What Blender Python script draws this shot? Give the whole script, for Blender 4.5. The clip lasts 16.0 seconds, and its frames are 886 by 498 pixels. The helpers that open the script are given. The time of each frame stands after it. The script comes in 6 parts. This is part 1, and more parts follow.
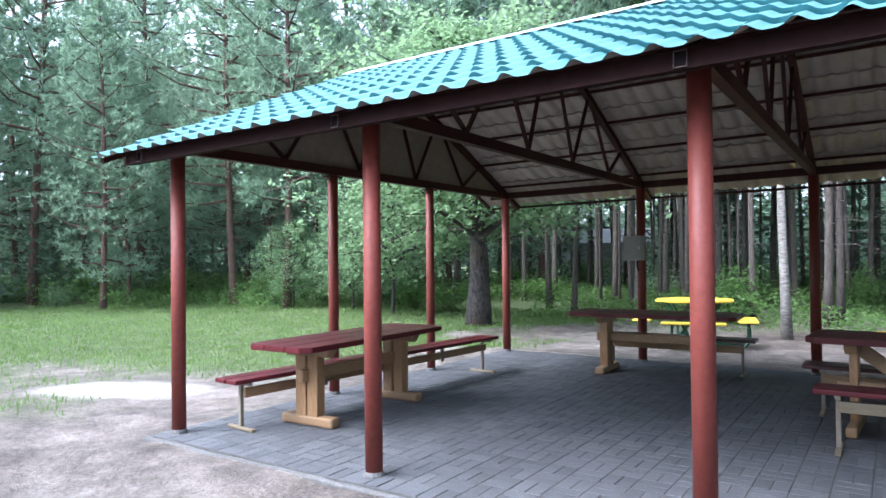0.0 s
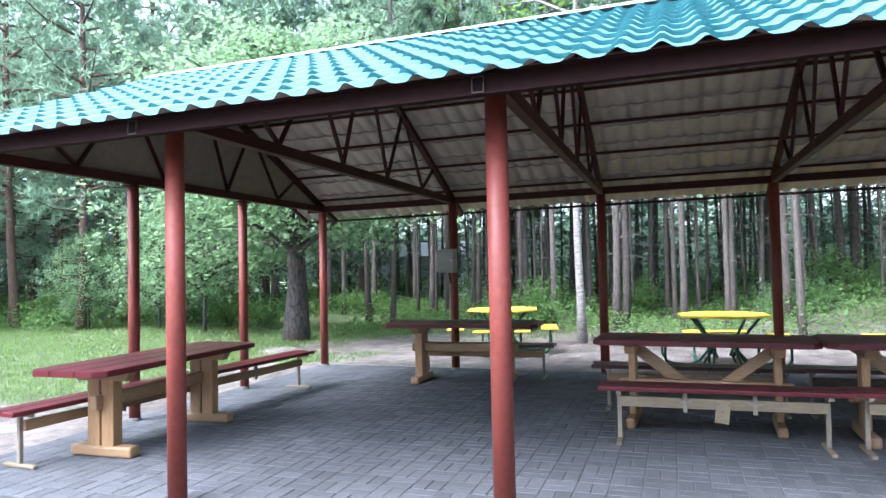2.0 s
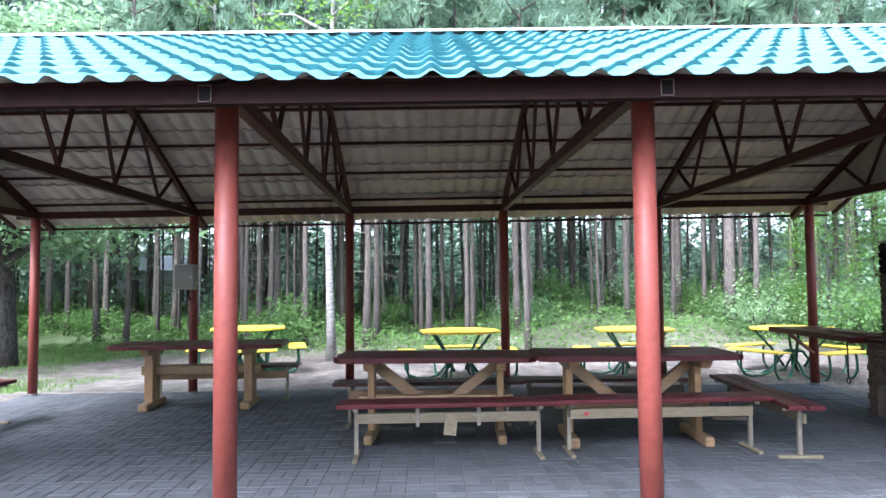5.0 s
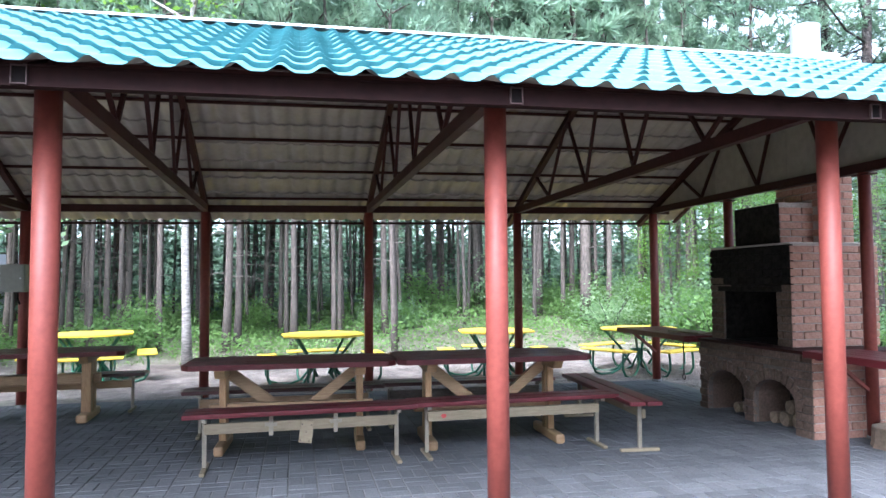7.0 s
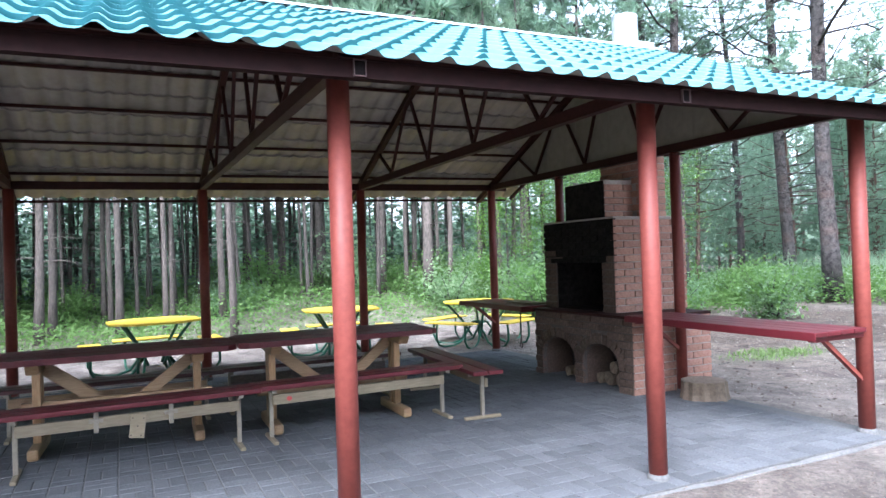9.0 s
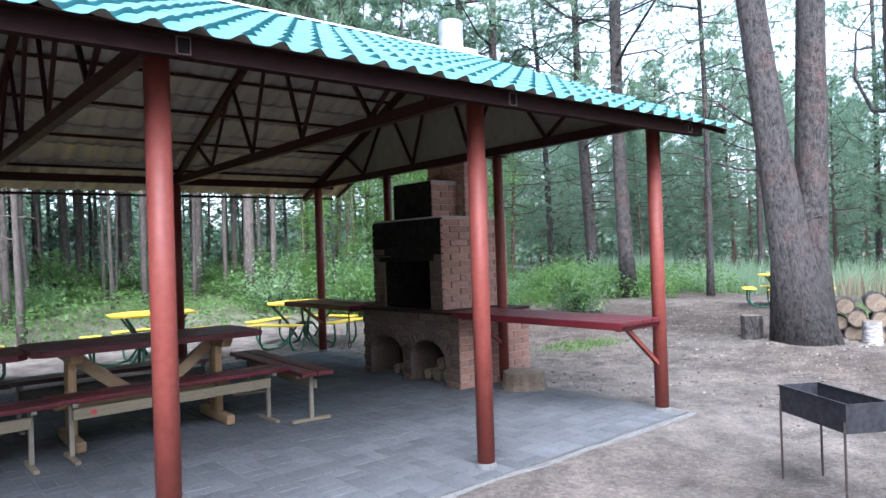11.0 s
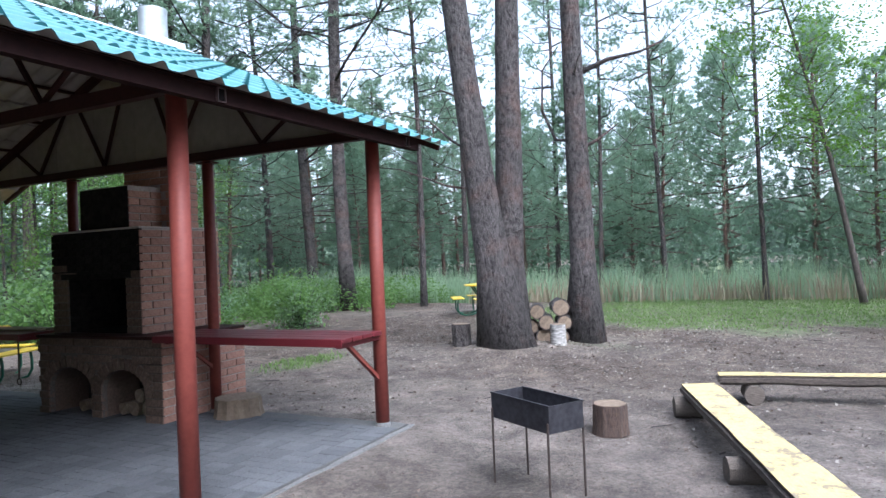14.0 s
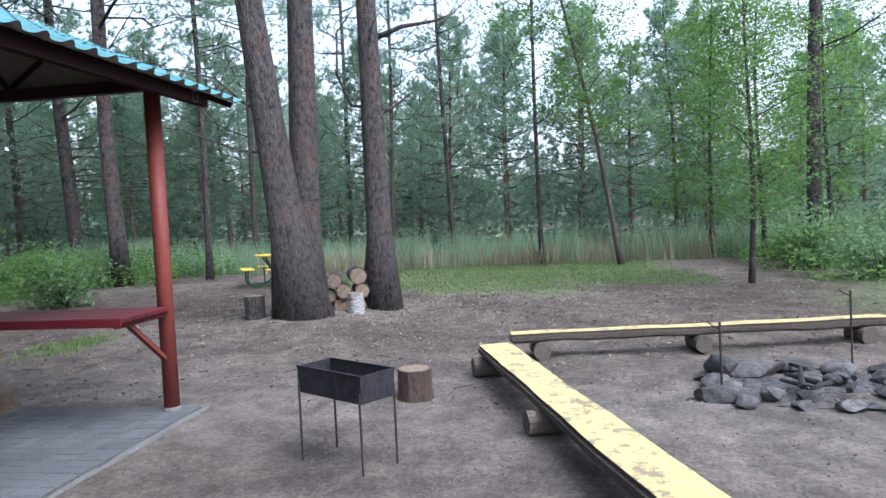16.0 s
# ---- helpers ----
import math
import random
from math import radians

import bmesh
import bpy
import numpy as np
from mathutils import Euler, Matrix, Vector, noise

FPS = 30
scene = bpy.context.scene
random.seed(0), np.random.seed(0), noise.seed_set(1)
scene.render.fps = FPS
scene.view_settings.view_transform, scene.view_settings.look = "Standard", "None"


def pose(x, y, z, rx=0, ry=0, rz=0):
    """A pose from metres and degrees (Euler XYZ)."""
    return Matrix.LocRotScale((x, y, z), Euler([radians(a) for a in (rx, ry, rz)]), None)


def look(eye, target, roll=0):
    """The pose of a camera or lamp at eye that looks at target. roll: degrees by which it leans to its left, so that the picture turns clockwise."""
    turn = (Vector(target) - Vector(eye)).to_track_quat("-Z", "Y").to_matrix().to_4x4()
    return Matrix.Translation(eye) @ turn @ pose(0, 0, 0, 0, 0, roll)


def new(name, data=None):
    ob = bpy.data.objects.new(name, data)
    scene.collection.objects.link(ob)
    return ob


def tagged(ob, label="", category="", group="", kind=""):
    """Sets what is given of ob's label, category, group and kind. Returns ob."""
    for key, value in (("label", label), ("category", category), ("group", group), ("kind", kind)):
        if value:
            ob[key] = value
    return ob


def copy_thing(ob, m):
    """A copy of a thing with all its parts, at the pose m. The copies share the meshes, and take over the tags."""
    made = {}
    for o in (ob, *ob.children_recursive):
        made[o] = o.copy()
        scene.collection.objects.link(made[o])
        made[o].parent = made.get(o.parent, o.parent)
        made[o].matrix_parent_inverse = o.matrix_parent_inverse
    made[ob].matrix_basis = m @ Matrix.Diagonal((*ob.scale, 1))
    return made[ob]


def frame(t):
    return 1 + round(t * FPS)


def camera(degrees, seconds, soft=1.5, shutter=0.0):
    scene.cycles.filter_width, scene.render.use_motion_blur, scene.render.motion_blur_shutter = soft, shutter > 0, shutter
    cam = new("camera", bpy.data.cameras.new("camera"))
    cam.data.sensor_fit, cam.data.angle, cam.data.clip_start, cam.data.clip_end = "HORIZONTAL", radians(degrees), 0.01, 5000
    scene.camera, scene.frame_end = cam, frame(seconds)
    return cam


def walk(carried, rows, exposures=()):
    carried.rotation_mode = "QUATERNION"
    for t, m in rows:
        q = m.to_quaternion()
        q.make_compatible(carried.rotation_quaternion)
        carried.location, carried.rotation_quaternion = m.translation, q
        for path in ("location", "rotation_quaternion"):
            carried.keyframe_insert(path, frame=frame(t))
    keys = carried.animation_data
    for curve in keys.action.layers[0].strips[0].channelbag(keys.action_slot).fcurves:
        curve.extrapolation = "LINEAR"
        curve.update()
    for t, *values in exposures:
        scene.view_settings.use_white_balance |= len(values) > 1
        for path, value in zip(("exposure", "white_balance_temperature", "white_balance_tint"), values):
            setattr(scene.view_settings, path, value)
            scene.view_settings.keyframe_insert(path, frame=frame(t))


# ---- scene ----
cam = camera(66.6, 16.0)
PATH = [
    (0, (-0.235, 0.003, 1.377), (-1.353, 1.661, 1.406), -0.6),
    (0.5, (-0.216, -0.01, 1.378), (-1.227, 1.715, 1.43), -0.8),
    (1, (-0.197, -0.014, 1.38), (-1.08, 1.779, 1.44), -0.8),
    (1.5, (-0.175, -0.024, 1.373), (-0.947, 1.82, 1.435), -1.3),
    (2, (-0.159, -0.021, 1.373), (-0.806, 1.87, 1.434), -1.2),
    (2.5, (-0.147, -0.013, 1.378), (-0.671, 1.916, 1.447), -1.4),
    (3, (-0.133, -0.017, 1.372), (-0.513, 1.945, 1.448), -0.9),
    (3.5, (-0.119, -0.015, 1.372), (-0.36, 1.968, 1.455), -1.3),
    (4, (-0.098, -0.003, 1.372), (-0.22, 1.991, 1.467), -1.3),
    (4.2, (-0.089, -0.001, 1.375), (-0.17, 1.995, 1.472), -1.3),
    (6.3, (0.037, 0.092, 1.406), (0.3, 2.071, 1.513), -0.4),
    (6.5, (0.027, 0.06, 1.397), (0.335, 2.034, 1.505), -0.8),
    (7, (0.07, 0.081, 1.397), (0.495, 2.033, 1.499), -0.4),
    (7.5, (0.092, 0.093, 1.389), (0.626, 2.019, 1.475), -0.6),
    (8, (0.092, 0.113, 1.38), (0.746, 2.002, 1.442), -0.9),
    (8.2, (0.093, 0.109, 1.403), (0.789, 1.984, 1.448), -1.2),
    (10.3, (0.019, 0.183, 1.365), (1.152, 1.831, 1.403), -1.7),
    (10.5, (0.022, 0.188, 1.367), (1.197, 1.806, 1.398), -1.7),
    (11, (0.047, 0.206, 1.361), (1.345, 1.728, 1.376), -1.9),
    (11.5, (0.088, 0.231, 1.357), (1.496, 1.651, 1.363), -2.2),
    (12, (0.143, 0.259, 1.37), (1.658, 1.565, 1.384), -2.5),
    (12.5, (0.202, 0.281, 1.359), (1.776, 1.515, 1.391), -2.6),
    (13, (0.235, 0.295, 1.361), (1.87, 1.445, 1.403), -2.0),
    (13.5, (0.266, 0.32, 1.361), (1.966, 1.372, 1.398), -2.2),
    (14, (0.295, 0.381, 1.36), (2.09, 1.261, 1.385), -2.4),
    (14.5, (0.312, 0.435, 1.355), (2.178, 1.154, 1.365), -2.3),
    (15, (0.335, 0.478, 1.344), (2.259, 1.025, 1.315), -2.5),
    (15.5, (0.364, 0.501, 1.338), (2.319, 0.919, 1.274), -2.3),
    (16, (0.435, 0.541, 1.337), (2.411, 0.837, 1.245), -2.7),
]
EXPOSURES = [(0, 1.85, 5400, 13), (1.5, 2.2, 5400, 13), (3.5, 2.42, 5400, 13), (7, 2.5, 5400, 13), (8, 2.42, 5400, 13), (10.5, 1.95, 5400, 12), (11.5, 1.70, 5400, 12), (13.5, 1.36, 5450, 12), (16, 0.98, 5500, 12)]
walk(cam, [(t, look(eye, target, roll)) for t, eye, target, roll in PATH], EXPOSURES)


# ---------------------------------------------------------------- light
world = bpy.data.worlds.new("sky")
world.use_nodes = True
scene.world = world
wn = world.node_tree.nodes
sky = wn.new("ShaderNodeTexSky")
sky.sky_type = "NISHITA"
sky.sun_disc = False
SUN_EL, SUN_AZ = 52.0, 215.0
sky.sun_elevation, sky.sun_rotation = radians(SUN_EL), radians(SUN_AZ)
sky.air_density, sky.dust_density, sky.ozone_density = 1.0, 4.0, 0.6
wn["Background"].inputs["Strength"].default_value = 0.15
pale = wn.new("ShaderNodeHueSaturation")        # thin bright overcast
pale.inputs["Saturation"].default_value, pale.inputs["Value"].default_value = 0.42, 1.5
world.node_tree.links.new(sky.outputs["Color"], pale.inputs["Color"])
world.node_tree.links.new(pale.outputs["Color"], wn["Background"].inputs["Color"])
sun_data = bpy.data.lights.new("sun", "SUN")
sun_data.energy, sun_data.angle, sun_data.color = 1.7, radians(45), (1.0, 0.96, 0.9)
sun = new("sun", sun_data)
sun_from = Vector((math.sin(radians(SUN_AZ)) * math.cos(radians(SUN_EL)), math.cos(radians(SUN_AZ)) * math.cos(radians(SUN_EL)), math.sin(radians(SUN_EL))))
sun.matrix_world = look(sun_from * 60, (0, 0, 0))


# ---------------------------------------------------------------- materials
def material(name, rough=0.7, metal=0.0):
    m = bpy.data.materials.new(name)
    m.use_nodes = True
    b = m.node_tree.nodes["Principled BSDF"]
    b.inputs["Roughness"].default_value = rough
    b.inputs["Metallic"].default_value = metal
    return m, m.node_tree.nodes, m.node_tree.links, b


def ramp(nodes, stops):
    r = nodes.new("ShaderNodeValToRGB")
    while len(r.color_ramp.elements) < len(stops):
        r.color_ramp.elements.new(0.5)
    for e, (p, c) in zip(r.color_ramp.elements, stops):
        e.position, e.color = p, (*c, 1)
    return r


def mix(nodes, links, fac, a, b, mode="MIX"):
    n = nodes.new("ShaderNodeMix")
    n.data_type, n.blend_type = "RGBA", mode
    for socket, v in ((n.inputs[0], fac), (n.inputs[6], a), (n.inputs[7], b)):
        if isinstance(v, (int, float)):
            socket.default_value = v
        elif isinstance(v, tuple):
            socket.default_value = (*v, 1)
        else:
            links.new(v, socket)
    return n.outputs[2]


def noise_tex(nodes, links, scale, detail=6, stretch=None, coord="Object", rough=0.6):
    tc = nodes.new("ShaderNodeTexCoord")
    n = nodes.new("ShaderNodeTexNoise")
    n.inputs["Scale"].default_value, n.inputs["Detail"].default_value, n.inputs["Roughness"].default_value = scale, detail, rough
    src = tc.outputs[coord]
    if stretch:
        mp = nodes.new("ShaderNodeMapping")
        mp.inputs["Scale"].default_value = stretch
        links.new(src, mp.inputs["Vector"])
        src = mp.outputs["Vector"]
    links.new(src, n.inputs["Vector"])
    return n.outputs["Fac"]


def bump(nodes, links, b, height, strength, dist=0.01):
    n = nodes.new("ShaderNodeBump")
    n.inputs["Strength"].default_value, n.inputs["Distance"].default_value = strength, dist
    links.new(height, n.inputs["Height"])
    links.new(n.outputs["Normal"], b.inputs["Normal"])


def surface(name, dark, light, fine=40, coarse=3, rough=0.7, metal=0.0, stretch=None, relief=0.3, dist=0.004, wear=None, wear_at=0.62, vary=0.25, spec=0.5, pieces=0.0):
    """Two scales of mottling between two colours, a worn third colour in patches, fine relief and a shift from object to object."""
    m, n, l, b = material(name, rough, metal)
    f1 = noise_tex(n, l, fine, 5, stretch)
    f2 = noise_tex(n, l, coarse, 4)
    r1 = ramp(n, [(0.3, dark), (0.72, light)])
    l.new(f1, r1.inputs["Fac"])
    r2 = ramp(n, [(0.3, (1 - vary,) * 3), (0.7, (1.0,) * 3)])
    l.new(f2, r2.inputs["Fac"])
    col = mix(n, l, 1.0, r1.outputs["Color"], r2.outputs["Color"], "MULTIPLY")
    info = n.new("ShaderNodeObjectInfo")
    r3 = ramp(n, [(0.0, (1 - vary,) * 3), (1.0, (1.0,) * 3)])
    l.new(info.outputs["Random"], r3.inputs["Fac"])
    col = mix(n, l, 1.0, col, r3.outputs["Color"], "MULTIPLY")
    if pieces:
        geo = n.new("ShaderNodeNewGeometry")
        r5 = ramp(n, [(0.0, (1 - pieces,) * 3), (1.0, (1.0,) * 3)])
        l.new(geo.outputs["Random Per Island"], r5.inputs["Fac"])
        col = mix(n, l, 1.0, col, r5.outputs["Color"], "MULTIPLY")
    if wear:
        f3 = noise_tex(n, l, 9, 8, None, rough=0.75)
        rw = ramp(n, [(wear_at, (0,) * 3), (wear_at + 0.06, (1,) * 3)])
        l.new(f3, rw.inputs["Fac"])
        col = mix(n, l, rw.outputs["Color"], col, wear)
    l.new(col, b.inputs["Base Color"])
    rr = n.new("ShaderNodeMapRange")
    rr.inputs["To Min"].default_value, rr.inputs["To Max"].default_value = max(0.05, rough - 0.12), min(1, rough + 0.12)
    l.new(f2, rr.inputs["Value"])
    l.new(rr.outputs["Result"], b.inputs["Roughness"])
    b.inputs["Specular IOR Level"].default_value = spec
    if relief:
        bump(n, l, b, f1, relief, dist)
    return m


def foliage(name, dark, light, through_col, rough=0.6):
    """Leaf colour that shifts from clump to clump and from plant to plant, with some light passing through."""
    m, n, l, b = material(name, rough)
    geo, info = n.new("ShaderNodeNewGeometry"), n.new("ShaderNodeObjectInfo")
    r = ramp(n, [(0.0, dark), (1.0, light)])
    l.new(geo.outputs["Random Per Island"], r.inputs["Fac"])
    r2 = ramp(n, [(0.0, (0.72, 0.8, 0.8)), (1.0, (1.05, 1.0, 0.9))])
    l.new(info.outputs["Random"], r2.inputs["Fac"])
    col = mix(n, l, 1.0, r.outputs["Color"], r2.outputs["Color"], "MULTIPLY")
    f = noise_tex(n, l, 0.5, 2)
    r4 = ramp(n, [(0.3, (0.7,) * 3), (0.7, (1.1,) * 3)])
    l.new(f, r4.inputs["Fac"])
    col = mix(n, l, 1.0, col, r4.outputs["Color"], "MULTIPLY")
    l.new(col, b.inputs["Base Color"])
    b.inputs["Specular IOR Level"].default_value = 0.25
    t = n.new("ShaderNodeBsdfTranslucent")
    t.inputs["Color"].default_value = (*through_col, 1)
    mx = n.new("ShaderNodeMixShader")
    mx.inputs[0].default_value = 0.5
    l.new(b.outputs[0], mx.inputs[1])
    l.new(t.outputs[0], mx.inputs[2])
    l.new(mx.outputs[0], n["Material Output"].inputs["Surface"])
    return m


M = {}
M["post"] = surface("red_oxide_paint", (0.165, 0.037, 0.028), (0.215, 0.052, 0.039), 30, 2.5, 0.55, relief=0.08, vary=0.16, wear=(0.2, 0.05, 0.04), wear_at=0.66, spec=0.3)
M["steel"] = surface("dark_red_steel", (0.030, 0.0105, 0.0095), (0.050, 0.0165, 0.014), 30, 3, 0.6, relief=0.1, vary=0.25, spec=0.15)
# maroon taken darker than the trusses, with the tile overhang's shade in the colour
M["fascia"] = surface("overhang_shaded_maroon_steel", (0.013, 0.0068, 0.0068), (0.022, 0.0095, 0.0092), 24, 2, 0.75, relief=0.1, vary=0.15, spec=0.05)
M["tube_edge"] = surface("worn_steel_edge", (0.035, 0.018, 0.017), (0.06, 0.03, 0.028), 40, 4, 0.8, relief=0.1, vary=0.2)
M["roof"] = surface("teal_metal_tile", (0.072, 0.200, 0.222), (0.102, 0.258, 0.280), 12, 1.2, 0.38, relief=0.03, spec=0.38, vary=0.14, wear=(0.10, 0.20, 0.17), wear_at=0.68)
M["roof_under"] = surface("grey_primer_underside", (0.35, 0.325, 0.285), (0.45, 0.42, 0.37), 8, 0.7, 0.6, relief=0.03, vary=0.15)
M["ridge"] = surface("pale_zinc_ridge", (0.55, 0.62, 0.63), (0.7, 0.75, 0.76), 20, 2, 0.4, relief=0.03, vary=0.1)
M["gable"] = surface("beige_cladding", (0.21, 0.19, 0.16), (0.27, 0.25, 0.21), 10, 1.5, 0.6, relief=0.04, vary=0.12)
M["table_top"] = surface("maroon_gloss_paint", (0.088, 0.011, 0.015), (0.140, 0.017, 0.024), 22, 2, 0.45, stretch=(1, 8, 8), relief=0.15, vary=0.25, spec=0.35, wear=(0.10, 0.03, 0.03), wear_at=0.66)
M["dark_seat"] = surface("dark_maroon_paint", (0.05, 0.012, 0.013), (0.09, 0.018, 0.02), 22, 2, 0.35, stretch=(1, 8, 8), relief=0.15, vary=0.25)
M["wood"] = surface("varnished_pine", (0.29, 0.16, 0.07), (0.44, 0.27, 0.135), 14, 1.5, 0.5, stretch=(8, 8, 1), relief=0.25, vary=0.25, wear=(0.22, 0.1, 0.04), wear_at=0.7)
M["wood_x"] = surface("varnished_pine_rail", (0.28, 0.165, 0.08), (0.41, 0.265, 0.145), 14, 1.5, 0.5, stretch=(1, 9, 9), relief=0.25, vary=0.25)
M["pale_rail"] = surface("cream_painted_rail", (0.20, 0.155, 0.095), (0.29, 0.235, 0.155), 14, 2, 0.65, stretch=(1, 9, 9), relief=0.2, vary=0.2, wear=(0.24, 0.17, 0.10), wear_at=0.66)
M["cream_steel"] = surface("cream_painted_steel", (0.21, 0.18, 0.135), (0.28, 0.24, 0.19), 30, 4, 0.5, relief=0.1, vary=0.2, wear=(0.18, 0.10, 0.06), wear_at=0.66)
M["brick"] = surface("salmon_brick", (0.35, 0.175, 0.125), (0.50, 0.285, 0.215), 45, 6, 0.85, relief=0.5, vary=0.3, wear=(0.55, 0.35, 0.26), wear_at=0.7)
# smoke stain plus the shade of front and niches, both put into the colour
M["smoke_shade_brick"] = surface("smoke_and_shade_darkened_brick", (0.10, 0.066, 0.048), (0.20, 0.132, 0.10), 45, 6, 0.9, relief=0.5, vary=0.3)
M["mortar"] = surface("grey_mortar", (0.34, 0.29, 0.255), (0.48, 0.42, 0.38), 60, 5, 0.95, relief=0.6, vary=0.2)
M["smoke_shade_mortar"] = surface("smoke_and_shade_darkened_mortar", (0.085, 0.07, 0.06), (0.16, 0.135, 0.115), 60, 5, 0.95, relief=0.6, vary=0.2)
M["soot"] = surface("soot_and_shade_black", (0.006, 0.006, 0.006), (0.03, 0.026, 0.024), 18, 3, 0.9, spec=0.1, relief=0.4, vary=0.2, wear=(0.05, 0.035, 0.03), wear_at=0.76)
M["paver"] = surface("grey_paver", (0.094, 0.098, 0.107), (0.166, 0.171, 0.182), 70, 1.3, 0.88, relief=0.5, vary=0.3, pieces=0.26, spec=0.18)
M["paver_joint"] = surface("sandy_joint", (0.06, 0.06, 0.06), (0.125, 0.122, 0.118), 60, 3, 0.95, relief=0.5, vary=0.2)
M["kerb"] = surface("worn_concrete", (0.10, 0.098, 0.096), (0.19, 0.185, 0.18), 45, 3, 0.9, relief=0.5, vary=0.2, wear=(0.21, 0.185, 0.165), wear_at=0.62)
M["yellow"] = surface("yellow_paint", (0.72, 0.50, 0.04), (0.85, 0.62, 0.07), 16, 2, 0.4, stretch=(1, 6, 6), relief=0.1, vary=0.12)
M["yellow_old"] = surface("worn_yellow_paint", (0.50, 0.39, 0.155), (0.68, 0.54, 0.24), 16, 2, 0.7, stretch=(1.5, 7, 7), relief=0.5, vary=0.15, wear=(0.20, 0.165, 0.11), wear_at=0.51)
M["green_tube"] = surface("green_enamel", (0.01, 0.085, 0.05), (0.016, 0.13, 0.075), 20, 3, 0.35, relief=0.05, vary=0.2)
def bark_material(name, crack, plate, red):
    """Upright scaly plates parted by dark cracks, some flaked down to red-brown."""
    m, n, l, b = material(name, 0.95)
    ridge = noise_tex(n, l, 8.5, 7, (2.3, 2.3, 1.15), rough=0.68)
    grain = noise_tex(n, l, 46, 6, (1, 1, 0.6), rough=0.7)
    blotch = noise_tex(n, l, 1.5, 4)
    r1 = ramp(n, [(0.36, crack), (0.47, tuple(0.6 * c for c in plate)), (0.62, plate)])
    l.new(ridge, r1.inputs["Fac"])
    r2 = ramp(n, [(0.3, (0.6,) * 3), (0.7, (1.15,) * 3)])
    l.new(grain, r2.inputs["Fac"])
    col = mix(n, l, 1.0, r1.outputs["Color"], r2.outputs["Color"], "MULTIPLY")
    r3 = ramp(n, [(0.5, (0,) * 3), (0.66, (0.7,) * 3)])
    l.new(blotch, r3.inputs["Fac"])
    flaked = mix(n, l, 1.0, r2.outputs["Color"], red, "MULTIPLY")
    col = mix(n, l, r3.outputs["Color"], col, mix(n, l, 0.5, col, flaked))
    l.new(col, b.inputs["Base Color"])
    bump(n, l, b, ridge, 1.0, 0.10)
    return m


M["bark"] = bark_material("pine_bark", (0.014, 0.011, 0.011), (0.104, 0.091, 0.088), (0.17, 0.085, 0.062))
M["bark_red"] = surface("red_pine_bark", (0.08, 0.05, 0.04), (0.21, 0.13, 0.10), 26, 1.6, 0.95, stretch=(2.4, 2.4, 0.4), relief=0.8, dist=0.02, vary=0.3)
M["bark_grey"] = surface("grey_forest_bark", (0.06, 0.05, 0.043), (0.18, 0.148, 0.129), 14, 1.1, 0.95, stretch=(2.2, 2.2, 0.7), relief=0.7, dist=0.02, vary=0.4)
M["birch"] = surface("birch_bark", (0.09, 0.085, 0.08), (0.55, 0.53, 0.50), 9, 2, 0.85, stretch=(1, 1, 3.5), relief=0.3, vary=0.15)
M["old_wood"] = surface("weathered_wood", (0.075, 0.06, 0.05), (0.17, 0.14, 0.115), 18, 2, 0.9, stretch=(1.5, 7, 7), relief=0.8, dist=0.01, vary=0.3)
M["dark_wood"] = surface("dark_weathered_wood", (0.04, 0.031, 0.026), (0.115, 0.092, 0.075), 18, 2, 0.9, stretch=(1.5, 7, 7), relief=0.9, dist=0.012, vary=0.3)
M["stump_bark"] = surface("brown_stump_bark", (0.045, 0.03, 0.024), (0.15, 0.095, 0.072), 26, 3, 0.95, stretch=(2.4, 2.4, 0.6), relief=0.9, dist=0.02, vary=0.3)
M["log_end"] = surface("sawn_log_end", (0.165, 0.118, 0.082), (0.30, 0.228, 0.162), 30, 5, 0.85, relief=0.3, vary=0.3, wear=(0.25, 0.14, 0.07), wear_at=0.64)
M["grill"] = surface("burnt_sheet_steel", (0.018, 0.018, 0.023), (0.055, 0.054, 0.064), 26, 5, 0.5, 0.4, relief=0.15, vary=0.1, wear=(0.10, 0.10, 0.11), wear_at=0.66)
M["rod"] = surface("rusty_rod", (0.03, 0.022, 0.02), (0.08, 0.055, 0.045), 60, 8, 0.7, 0.3, relief=0.3, vary=0.2, wear=(0.3, 0.28, 0.27), wear_at=0.62)
M["stone"] = surface("field_stone", (0.05, 0.048, 0.05), (0.20, 0.19, 0.185), 16, 3, 0.85, relief=0.8, dist=0.02, vary=0.6)
M["char"] = surface("charred_wood", (0.008, 0.008, 0.009), (0.035, 0.033, 0.032), 40, 6, 0.9, relief=0.8, vary=0.3, wear=(0.25, 0.25, 0.26), wear_at=0.68)
M["ash"] = surface("grey_ash", (0.03, 0.03, 0.032), (0.20, 0.195, 0.195), 22, 7, 1.0, relief=1.0, dist=0.03, vary=0.2, spec=0.1)
M["box_grey"] = surface("grey_enclosure", (0.20, 0.205, 0.185), (0.24, 0.245, 0.22), 20, 2, 0.5, relief=0.05, vary=0.08)
M["zinc"] = surface("galvanised_pipe", (0.45, 0.48, 0.5), (0.62, 0.65, 0.67), 14, 4, 0.4, 0.6, relief=0.08, vary=0.1)
M["dark"] = surface("shade_and_cable_black", (0.006, 0.005, 0.005), (0.012, 0.01, 0.01), 10, 2, 0.9, relief=0, vary=0.1, spec=0.0)
M["rubble"] = surface("wood_chips", (0.30, 0.26, 0.22), (0.60, 0.55, 0.49), 30, 4, 0.9, relief=0.2, vary=0.3)
